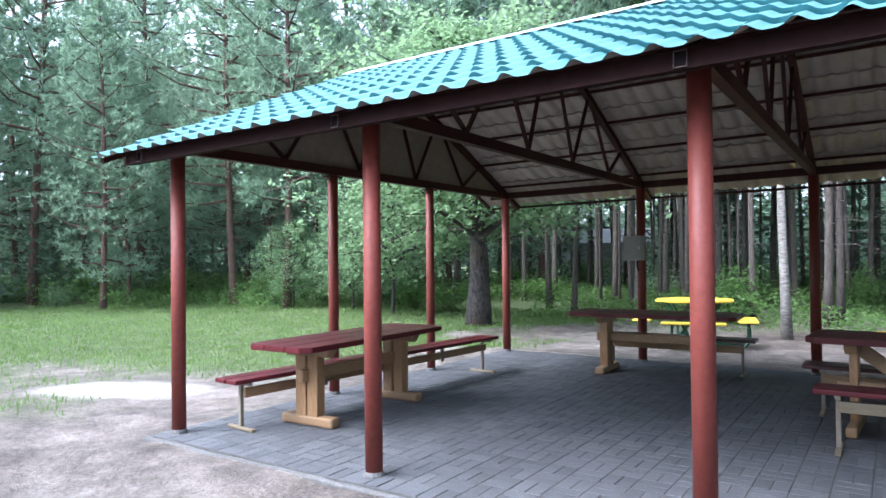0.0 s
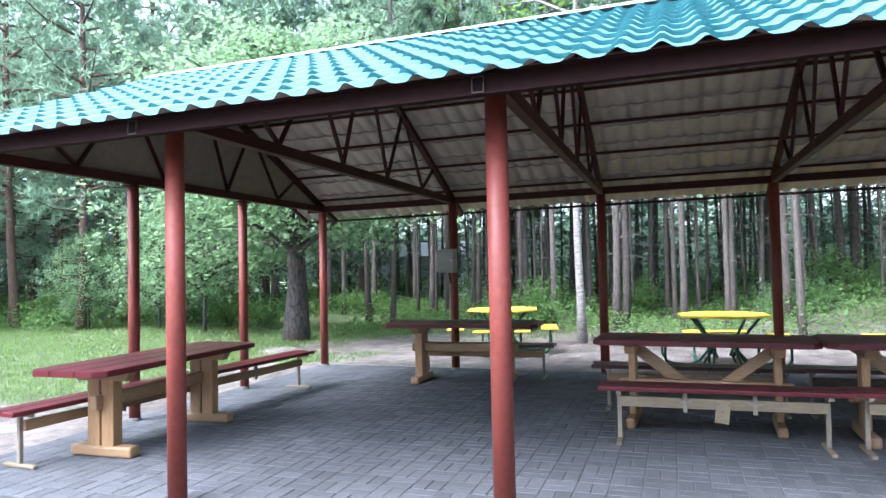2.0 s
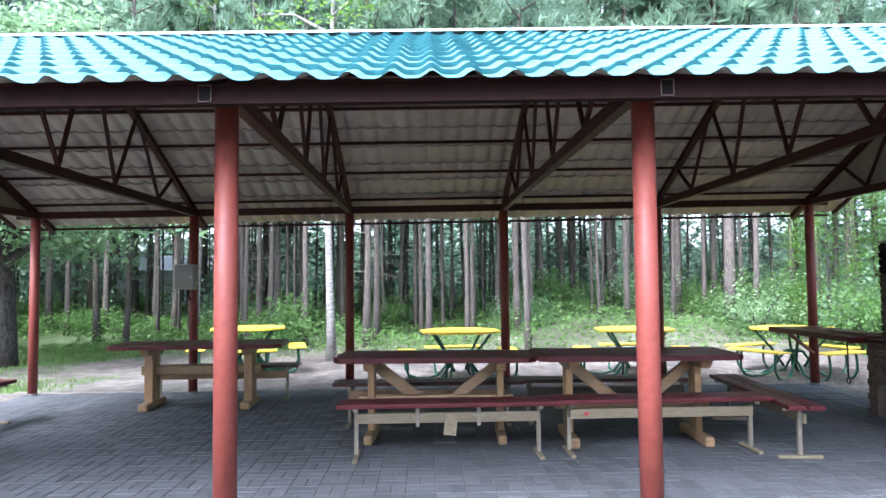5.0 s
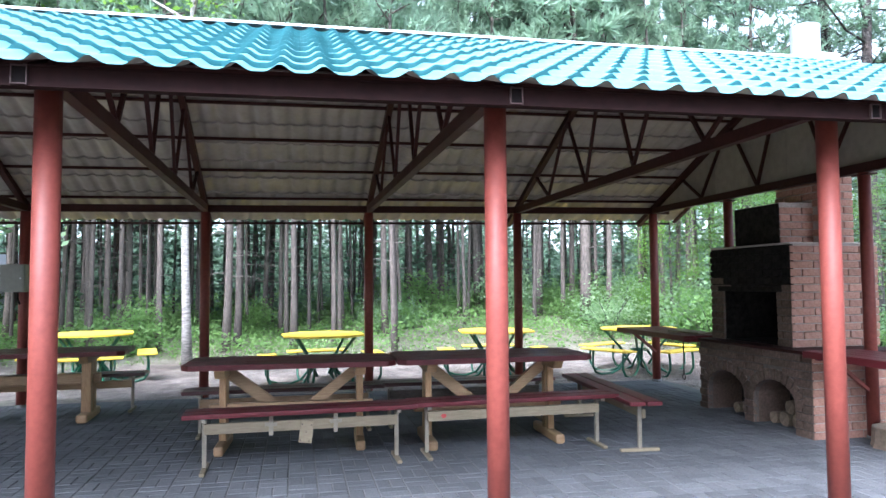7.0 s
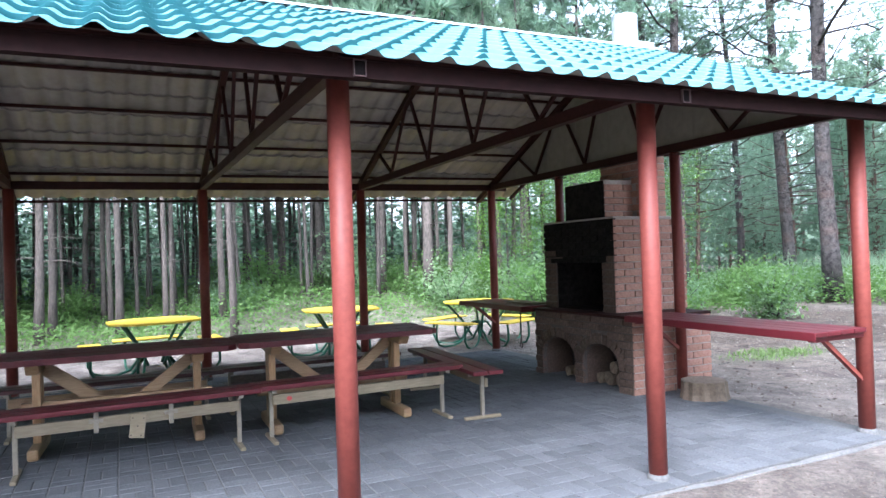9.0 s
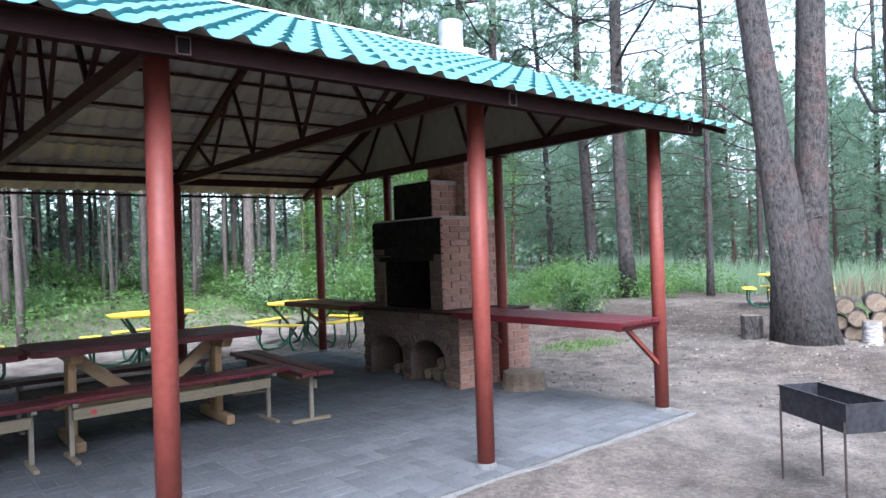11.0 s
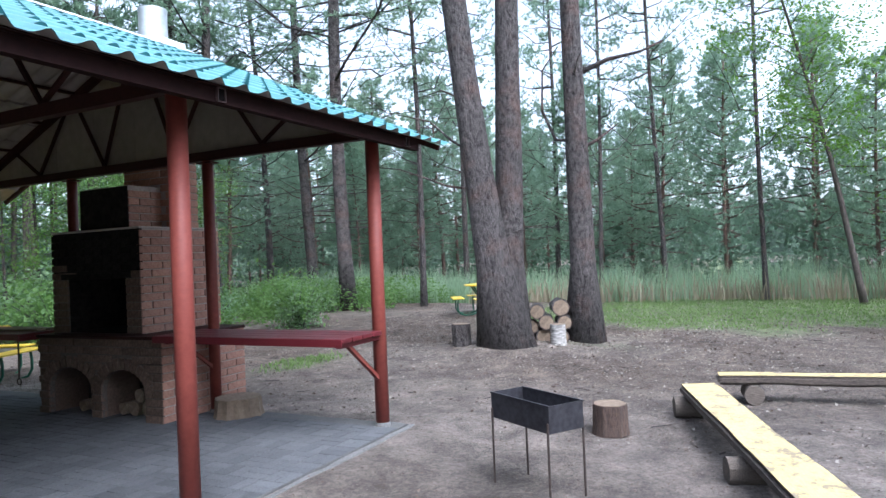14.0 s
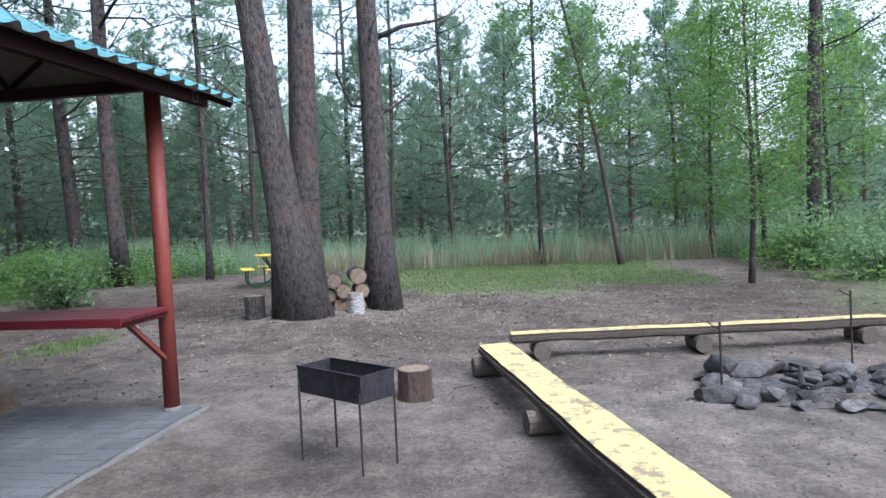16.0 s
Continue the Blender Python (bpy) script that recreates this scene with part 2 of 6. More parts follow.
M["dead_leaf"] = surface("brown_dead_leaves", (0.07, 0.05, 0.04), (0.20, 0.15, 0.115), 30, 4, 0.9, relief=0.2, vary=0.3)
M["red_spot"] = surface("red_splash", (0.4, 0.03, 0.03), (0.5, 0.05, 0.05), 20, 4, 0.5, relief=0.05, vary=0.05)
M["needle"] = foliage("pine_needles", (0.115, 0.185, 0.138), (0.285, 0.39, 0.295), (0.33, 0.47, 0.325))
M["far_leaf"] = foliage("shaded_wood_leaves", (0.06, 0.098, 0.064), (0.155, 0.22, 0.15), (0.13, 0.2, 0.12))
M["birch_grey"] = surface("weathered_birch_bark", (0.07, 0.065, 0.06), (0.34, 0.32, 0.295), 9, 2, 0.9, stretch=(1, 1, 3.5), relief=0.3, vary=0.15)
M["leaf"] = foliage("broad_leaves", (0.058, 0.115, 0.04), (0.16, 0.26, 0.095), (0.21, 0.36, 0.10))
M["oak_leaf"] = foliage("oak_leaves", (0.10, 0.172, 0.10), (0.255, 0.355, 0.22), (0.30, 0.45, 0.23))
M["birch_leaf"] = foliage("young_leaves", (0.06, 0.13, 0.025), (0.14, 0.25, 0.06), (0.2, 0.36, 0.06))
M["grass"] = foliage("grass_blades", (0.09, 0.15, 0.052), (0.21, 0.295, 0.12), (0.2, 0.32, 0.09))
M["reed"] = foliage("reed_blades", (0.24, 0.34, 0.22), (0.50, 0.60, 0.44), (0.42, 0.55, 0.32))
M["dry"] = foliage("dry_reeds", (0.36, 0.31, 0.23), (0.55, 0.48, 0.38), (0.3, 0.25, 0.15))


def ground_material():
    m, n, l, b = material("forest_ground", 0.95)
    fine, mid, big = noise_tex(n, l, 28, 8, rough=0.75), noise_tex(n, l, 3.2, 8, rough=0.7), noise_tex(n, l, 0.7, 5, rough=0.7)
    at_grass, at_sand = n.new("ShaderNodeAttribute"), n.new("ShaderNodeAttribute")
    at_sunlit = n.new("ShaderNodeAttribute")
    at_grass.attribute_name, at_sand.attribute_name, at_sunlit.attribute_name = "grass_cover", "sand_cover", "sunlit_sand"
    dirt = ramp(n, [(0.36, (0.030, 0.022, 0.017)), (0.5, (0.090, 0.067, 0.052)), (0.64, (0.185, 0.145, 0.117))])
    l.new(fine, dirt.inputs["Fac"])
    patch = ramp(n, [(0.36, (0.46, 0.44, 0.42)), (0.62, (1.22, 1.19, 1.16))])
    l.new(mid, patch.inputs["Fac"])
    col = mix(n, l, 1.0, dirt.outputs["Color"], patch.outputs["Color"], "MULTIPLY")
    sand = ramp(n, [(0.30, (0.125, 0.105, 0.092)), (0.5, (0.25, 0.217, 0.194)), (0.70, (0.40, 0.352, 0.315))])
    l.new(mid, sand.inputs["Fac"])
    grain = ramp(n, [(0.32, (0.62,) * 3), (0.66, (1.14,) * 3)])
    l.new(fine, grain.inputs["Fac"])
    sandc = mix(n, l, 1.0, sand.outputs["Color"], grain.outputs["Color"], "MULTIPLY")
    col = mix(n, l, at_sand.outputs["Fac"], col, sandc)
    broad = ramp(n, [(0.34, (0.62, 0.60, 0.59)), (0.52, (1.0,) * 3), (0.68, (1.22, 1.2, 1.18))])
    l.new(big, broad.inputs["Fac"])
    col = mix(n, l, 1.0, col, broad.outputs["Color"], "MULTIPLY")
    # bare sand patch with its sunlit brightness put into the pale colour
    col = mix(n, l, at_sunlit.outputs["Fac"], col, mix(n, l, 1.0, (0.68, 0.64, 0.58), grain.outputs["Color"], "MULTIPLY"))
    turf = ramp(n, [(0.3, (0.07, 0.105, 0.036)), (0.7, (0.17, 0.225, 0.085))])
    l.new(mid, turf.inputs["Fac"])
    turfc = mix(n, l, 1.0, turf.outputs["Color"], grain.outputs["Color"], "MULTIPLY")
    col = mix(n, l, at_grass.outputs["Fac"], col, turfc)
    speck = noise_tex(n, l, 75, 3, rough=0.6)
    chips = ramp(n, [(0.63, (0,) * 3), (0.68, (1,) * 3)])
    l.new(speck, chips.inputs["Fac"])
    col = mix(n, l, chips.outputs["Color"], col, (0.27, 0.235, 0.20))
    crumbs = ramp(n, [(0.33, (0.45,) * 3), (0.40, (1,) * 3)])
    l.new(speck, crumbs.inputs["Fac"])
    col = mix(n, l, 1.0, col, crumbs.outputs["Color"], "MULTIPLY")
    l.new(col, b.inputs["Base Color"])
    lumps = noise_tex(n, l, 12, 10, rough=0.72)
    bump(n, l, b, lumps, 1.0, 0.10)
    return m


M["ground"] = ground_material()


def backdrop_material():
    m, n, l, b = material("far_wood_mass", 1.0)
    f1, f2 = noise_tex(n, l, 0.9, 8, (1, 1, 0.6), rough=0.8), noise_tex(n, l, 0.5, 3, (1, 1, 0.05))
    r = ramp(n, [(0.3, (0.04, 0.066, 0.046)), (0.55, (0.09, 0.135, 0.092)), (0.75, (0.18, 0.235, 0.165))])
    l.new(f1, r.inputs["Fac"])
    r2 = ramp(n, [(0.4, (0.65,) * 3), (0.6, (1.0,) * 3)])
    l.new(f2, r2.inputs["Fac"])
    l.new(mix(n, l, 1.0, r.outputs["Color"], r2.outputs["Color"], "MULTIPLY"), b.inputs["Base Color"])
    return m


M["far"] = backdrop_material()


# ---------------------------------------------------------------- mesh helpers
def thing(name, label, category, group="", at=(0, 0, 0), turn=0.0, kind=""):
    e = new(name)
    e.matrix_basis = pose(*at, 0, 0, turn)
    return tagged(e, label, category, group, kind)


def to_mesh(name, bm, mats, smooth=False):
    me = bpy.data.meshes.new(name)
    bmesh.ops.recalc_face_normals(bm, faces=bm.faces)
    bm.to_mesh(me)
    bm.free()
    for m in (mats if isinstance(mats, (list, tuple)) else [mats]):
        me.materials.append(m)
    if smooth:
        me.polygons.foreach_set("use_smooth", [True] * len(me.polygons))
    return me


def part(name, bm, mat, parent, label="", smooth=False):
    ob = new(name, to_mesh(name, bm, mat, smooth))
    ob.parent = parent
    if label:
        ob["label"] = label
    return ob


def solid(name, bm, mat, label, category, group="", kind="", smooth=False):
    return tagged(new(name, to_mesh(name, bm, mat, smooth)), label, category, group, kind)


def box(bm, x0, x1, y0, y1, z0, z1, bevel=0.0, m=None):
    r = bmesh.ops.create_cube(bm, size=1)
    vs = r["verts"]
    for v in vs:
        v.co = Vector(((x0 + x1) / 2 + v.co.x * (x1 - x0), (y0 + y1) / 2 + v.co.y * (y1 - y0), (z0 + z1) / 2 + v.co.z * (z1 - z0)))
        if m:
            v.co = m @ v.co
    if bevel:
        es = {e for v in vs for e in v.link_edges}
        bmesh.ops.bevel(bm, geom=list(es), offset=bevel, segments=2, profile=0.5, affect="EDGES")
    return bm


def beam(bm, p, q, w, h, bevel=0.0, up=(0, 0, 1)):
    """A square bar from p to q, w across and h along up."""
    p, q = Vector(p), Vector(q)
    d = (q - p).normalized()
    side = d.cross(Vector(up)).normalized()
    top = side.cross(d)
    m = Matrix(((d.x, side.x, top.x, p.x), (d.y, side.y, top.y, p.y), (d.z, side.z, top.z, p.z), (0, 0, 0, 1)))
    return box(bm, 0, (q - p).length, -w / 2, w / 2, -h / 2, h / 2, bevel, m)


def pipe(bm, points, radius, sides=10, ends=True, wob=0.0, seed=0):
    """A round bar along points; radius may be one number or one for each point."""
    pts = [Vector(p) for p in points]
    rad = radius if isinstance(radius, (list, tuple)) else [radius] * len(pts)
    rings, ref = [], None
    for i, p in enumerate(pts):
        d = (pts[min(i + 1, len(pts) - 1)] - pts[max(i - 1, 0)]).normalized()
        if ref is None:
            ref = d.orthogonal().normalized()
        a = (ref - d * ref.dot(d)).normalized()
        ref = a
        b = d.cross(a)
        ring = []
        for k in range(sides):
            t = 2 * math.pi * k / sides
            r = rad[i]
            if wob:
                r *= 1 + wob * noise.noise(Vector((math.cos(t) * 1.7 + seed, math.sin(t) * 1.7, p.z * 0.9 + i * 0.13)))
            ring.append(bm.verts.new(p + (a * math.cos(t) + b * math.sin(t)) * r))
        rings.append(ring)
    for r0, r1 in zip(rings, rings[1:]):
        for k in range(sides):
            bm.faces.new((r0[k], r0[(k + 1) % sides], r1[(k + 1) % sides], r1[k]))
    if ends:
        bm.faces.new(rings[0][::-1])
        bm.faces.new(rings[-1])
    return bm


def raw_mesh(name, verts, faces, mat, smooth=False):
    """A mesh of many alike triangles or quads from number arrays."""
    me = bpy.data.meshes.new(name)
    verts, faces = np.asarray(verts, float), np.asarray(faces, int)
    k = faces.shape[1]
    me.vertices.add(len(verts))
    me.vertices.foreach_set("co", verts.ravel())
    me.loops.add(faces.size)
    me.loops.foreach_set("vertex_index", faces.ravel())
    me.polygons.add(len(faces))
    me.polygons.foreach_set("loop_start", np.arange(0, faces.size, k))
    me.polygons.foreach_set("loop_total", np.full(len(faces), k))
    me.materials.append(mat)
    me.update(calc_edges=True)
    return me


# ---------------------------------------------------------------- ground
def step(a, b, x):
    t = np.clip((np.asarray(x, float) - a) / (b - a), 0, 1)
    return t * t * (3 - 2 * t)


def rough_field(x, y, scale, seed):
    """Smooth made-up unevenness between about -1 and 1."""
    g = np.random.RandomState(seed)
    out = np.zeros(np.shape(x))
    for k in range(14):
        a, f, p = g.uniform(0, 6.28), g.uniform(0.5, 1.8) / scale, g.uniform(0, 6.28)
        out += np.sin((np.asarray(x) * math.cos(a) + np.asarray(y) * math.sin(a)) * f * 2 + p)
    return out / 4.2


def ground_z(x, y):
    x, y = np.asarray(x, float), np.asarray(y, float)
    z = -0.075 + 0.55 * step(11.5, 19, y) * step(-1, 6, x) * (1 - step(11, 17, x))
    z = z + 0.02 * rough_field(x, y, 1.6, 3) + 0.016 * rough_field(x, y, 0.35, 4)
    far = step(30, 80, np.hypot(x, y))
    # a slight mound at the foot of the twin pine, and sand swept up to the slab
    z = z + 0.12 * np.exp(-((x - 9.7) ** 2 + (y - 4.0) ** 2) / 1.1)
    edge = np.maximum(np.abs(x) - 5.2, np.maximum(3.12 - y, y - 9.0))
    z = z + (0.060 + 0.012 * rough_field(x, y, 0.5, 6)) * np.exp(-np.clip(edge, 0, 9) ** 2 / 0.18)
    z = z - 0.45 * step(19.2, 21.5, x) * step(-9, -6, y) * (1 - step(11, 15, y))
    z = np.where(edge < 0.03, np.minimum(z, -0.022), z)
    z = np.where(edge < -0.3, -0.14, z)
    return z + 0.6 * far


def cover(x, y):
    """How grassy and how sandy the ground is."""
    n1, n2 = rough_field(x, y, 1.5, 11), rough_field(x, y, 0.5, 12)
    wob = 0.8 * n1 + 0.35 * n2
    lawn = step(5.5, 7.4, -x + wob * 1.3) * step(3.0, 5.4, y + 0.25 * (-x - 6) + wob * 1.1)
    lawn = np.maximum(lawn, step(12.3, 14.0, y + wob) * 0.32 * (1 - 0.7 * step(6.5, 9.0, x + wob)))
    lawn = np.maximum(lawn, 0.85 * step(11.9, 14.6, x + 0.15 * (y - 2) + 1.7 * wob) * step(-3.3, -2.0, y - 0.1 * x + 1.2 + wob * 0.3) * (1 - step(4.0, 6.5, y + wob)))
    lawn = np.maximum(lawn, step(-3.6, -5.2, y + 0.0 * x + 0.25 * (x - 12) + wob * 0.5) * step(8, 10, x))
    lawn = np.maximum(lawn, 0.7 * np.exp(-((x - 8.2) ** 2 / 0.5 + (y - 6.6) ** 2 / 0.12)))
    lawn = np.maximum(lawn, 0.8 * np.exp(-((x + 6.2) ** 2 / 0.8 + (y - 9.8) ** 2 / 0.25)))
    bare = np.exp(-((x + 9.3) ** 2 / 2.2 + (y - 4.6) ** 2 / 0.5)) + np.exp(-((x + 7.0) ** 2 / 1.4 + (y - 5.2) ** 2 / 0.35))
    lawn = np.clip(lawn * (1 - 0.9 * np.clip(bare, 0, 1)), 0, 1)
    sand = step(1.2, 4.2, -x + 0.5 * wob) * (1 - step(10.5, 12.5, y + wob * 0.6))
    sand = np.maximum(sand, 0.72 * step(9.0, 9.5, y) * (1 - step(11.0, 12.3, y + wob * 0.5)) * (1 - step(3.5, 7.0, x)))
    sand = np.maximum(sand, 0.62 + 0.25 * n1 - 0.5 * step(5.5, 9.5, x + 0.6 * n1))
    sand = np.maximum(sand, 0.85 * np.exp(-((x - 5.2) ** 2 + (y + 1.3) ** 2) / 6))
    return np.clip(lawn, 0, 1), np.clip(sand, 0, 1)


def sunlit_sand(x, y):
    """Sand laid bare in the lawn, painted pale for the sun on it."""
    d = np.exp(-(((x + 7.7) * 0.8 + (y - 4.3) * 0.55) ** 2 / 1.3 + ((y - 4.3) * 0.8 - (x + 7.7) * 0.5) ** 2 / 0.22))
    return step(0.35, 0.75, d + 0.16 * rough_field(x, y, 0.6, 51))


def build_ground():
    def axis(c, reach, n):
        u = np.linspace(-1, 1, n)
        return c + reach * np.sinh(4.6 * u) / math.sinh(4.6)
    xs, ys = axis(1.5, 320, 330), axis(4.5, 320, 330)
    gx, gy = np.meshgrid(xs, ys)
    z = ground_z(gx, gy)
    n = len(xs)
    idx = np.arange(n * n).reshape(n, n)
    faces = np.stack([idx[:-1, :-1], idx[:-1, 1:], idx[1:, 1:], idx[1:, :-1]], -1).reshape(-1, 4)
    me = raw_mesh("ground", np.stack([gx, gy, z], -1).reshape(-1, 3), faces, M["ground"])
    me.polygons.foreach_set("use_smooth", [True] * len(me.polygons))
    lawn, sand = cover(gx, gy)
    for key, values in (("grass_cover", lawn * (1 - sunlit_sand(gx, gy))), ("sand_cover", sand), ("sunlit_sand", sunlit_sand(gx, gy))):
        me.attributes.new(key, "FLOAT", "POINT").data.foreach_set("value", values.ravel())
    tagged(new("ground", me), "bare trodden sand and dirt giving way to grass", "ground", kind="structure")


build_ground()

# dark still water of the reed pond
bm = bmesh.new()
box(bm, 20.4, 40, -9, 13, -0.6, -0.36)
wm, wnodes, wlinks, wb = material("pond_water", 0.08)
wb.inputs["Base Color"].default_value = (0.02, 0.025, 0.018, 1)
bump(wnodes, wlinks, wb, noise_tex(wnodes, wlinks, 6, 3), 0.05)
solid("water", bm, wm, "dark still pond water among reeds", "water", kind="structure")

# ---------------------------------------------------------------- pavilion
POST_X = [-5.07, -3.04, -1.03, 0.99, 3.02, 5.06]
Y0, Y1, YM = 3.335, 8.845, 6.09
EAVE_F, EAVE_B, SLOPE, EAVE_Z = 2.945, 9.30, 0.438, 2.285
ROOF_X0, ROOF_X1 = -5.63, 5.68
LEAN = 0.011
FRONT_X = [-5.07, -3.03, -1.005, 1.053, 3.02, 5.06]      # the front posts stand a little off square
skew = 0.0


def roof_z(y):
    return EAVE_Z + SLOPE * ((y if y < YM else 2 * YM - y) - EAVE_F)


def leaned(bm):
    for v in bm.verts:
        v.co.x += skew * (Y1 - v.co.y) / (Y1 - Y0)
        v.co.z += LEAN * v.co.x
    return bm


pavilion = thing("picnic_pavilion", "open picnic pavilion, teal metal tile roof on red pipe posts", "pavilion")


def post(x, y, top, r=0.057):
    bm = bmesh.new()
    pipe(bm, [(x, y, -0.02), (x, y, top)], r, 20)
    ob = part("post", bm, M["post"], pavilion, smooth=False)
    for p in ob.data.polygons:
        p.use_smooth = abs(p.normal.z) < 0.5
    bm = bmesh.new()
    pipe(bm, [(x, y, -0.015), (x, y, 0.012), (x, y, 0.03)], [r + 0.013, r + 0.010, r + 0.002], 14)
    part("post_foot", bm, M["kerb"], ob)
    return ob


def post_head(ob, x, y):
    """A flat steel bearing plate with a short packing piece on a gable post."""
    bm = bmesh.new()
    box(bm, x - 0.05, x + 0.05, y - 0.095, y + 0.095, 2.285 + LEAN * x, 2.297 + LEAN * x, 0.002)
    part("head_plate", bm, M["steel"], ob)


for x, xf in zip(POST_X, FRONT_X):
    post(xf, Y0, 2.31 + LEAN * x)
    post(x, Y1, 2.31 + LEAN * x)
for y in (5.146, 6.886):
    post_head(post(POST_X[0], y, 2.31 + LEAN * POST_X[0], 0.052), POST_X[0], y)
for y in (5.165, 7.13):
    post_head(post(POST_X[5], y, 2.31 + LEAN * POST_X[5], 0.052), POST_X[5], y)

# trusses: bottom chord, two rafters and a row of V-shaped web bars
NODES_B = [4.50, 5.58, 6.60, 7.66]
NODES_T = [4.08, 5.0, 5.12, 6.03, 6.15, 7.04, 7.16, 8.08]


def truss(x):
    tr = new("truss")
    tr.parent = pavilion
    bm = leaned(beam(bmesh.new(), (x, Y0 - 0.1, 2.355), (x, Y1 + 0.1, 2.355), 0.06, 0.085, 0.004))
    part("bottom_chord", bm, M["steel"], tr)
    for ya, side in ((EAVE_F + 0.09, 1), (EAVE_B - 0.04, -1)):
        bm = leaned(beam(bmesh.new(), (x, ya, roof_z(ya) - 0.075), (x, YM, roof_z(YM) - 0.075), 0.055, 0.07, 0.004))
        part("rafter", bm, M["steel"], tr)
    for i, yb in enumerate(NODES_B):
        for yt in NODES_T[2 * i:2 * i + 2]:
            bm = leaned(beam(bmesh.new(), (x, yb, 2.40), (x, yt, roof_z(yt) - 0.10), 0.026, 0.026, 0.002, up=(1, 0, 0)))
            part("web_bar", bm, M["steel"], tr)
    # open end of the rafter tube in the fascia
    bm = bmesh.new()
    z = 2.245
    for a in (box(bm, x - 0.030, x + 0.030, 2.992, 3.020, z + 0.034, z + 0.039), box(bm, x - 0.030, x + 0.030, 2.992, 3.020, z - 0.039, z - 0.034),
              box(bm, x - 0.030, x - 0.026, 2.992, 3.020, z - 0.034, z + 0.034), box(bm, x + 0.026, x + 0.030, 2.992, 3.020, z - 0.034, z + 0.034)):
        pass
    part("tube_end", leaned(bm), M["tube_edge"], tr)
    # flat near-black plate paints the shade inside the tube
    bm = bmesh.new()
    box(bm, x - 0.026, x + 0.026, 3.002, 3.010, z - 0.034, z + 0.034)
    part("tube_hollow", leaned(bm), M["dark"], tr)


for x, xf in zip(POST_X, FRONT_X):
    skew = xf - x
    truss(x)
skew = 0.0

# long beams on the post heads, eaves channel and purlins
for y, name in ((Y0, "wall_beam"), (Y1, "wall_beam")):
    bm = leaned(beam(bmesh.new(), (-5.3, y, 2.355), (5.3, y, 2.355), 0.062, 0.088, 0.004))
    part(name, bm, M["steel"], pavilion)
bm = bmesh.new()
channel = [(3.010, 2.208), (3.002, 2.208), (3.002, 2.200), (3.060, 2.200), (3.060, 2.208), (3.022, 2.208), (3.022, 2.281), (3.060, 2.281), (3.060, 2.289), (3.002, 2.289), (3.002, 2.281), (3.010, 2.281)]
ends = [[bm.verts.new((x, y, z)) for y, z in channel] for x in (-5.27, 5.27)]
bm.faces.new(ends[0])
bm.faces.new(ends[1][::-1])
for k in range(len(channel)):
    j = (k + 1) % len(channel)
    bm.faces.new((ends[0][k], ends[0][j], ends[1][j], ends[1][k]))
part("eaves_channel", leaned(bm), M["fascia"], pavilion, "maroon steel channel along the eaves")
bm = bmesh.new()
box(bm, ROOF_X0 + 0.1, ROOF_X1 - 0.12, EAVE_B - 0.05, EAVE_B - 0.02, roof_z(EAVE_B) - 0.06, roof_z(EAVE_B) - 0.03)
part("eaves_bar", leaned(bm), M["steel"], pavilion)
for d in (0.52, 1.10, 1.66, 2.22, 2.75, 3.08):
    for sgn in (1, -1):
        y = EAVE_F + d if sgn > 0 else 2 * YM - EAVE_F - d
        bm = leaned(beam(bmesh.new(), (ROOF_X0 + 0.06, y, roof_z(y) - 0.042), (ROOF_X1 - 0.06, y, roof_z(y) - 0.042), 0.03, 0.03))
        part("purlin", bm, M["steel"], pavilion)

for x in (ROOF_X0 + 0.05, ROOF_X1 - 0.05):
    for ya in (EAVE_F + 0.05, EAVE_B - 0.05):
        bm = leaned(beam(bmesh.new(), (x, ya, roof_z(ya) - 0.045), (x, YM, roof_z(YM) - 0.045), 0.035, 0.045))
        part("rake_bar", bm, M["steel"], pavilion)

# profiled metal tiles: sheets of about 1.1 m, waves across and a step every 0.35 m
WAVE, STEP_LEN = 0.183, 0.35


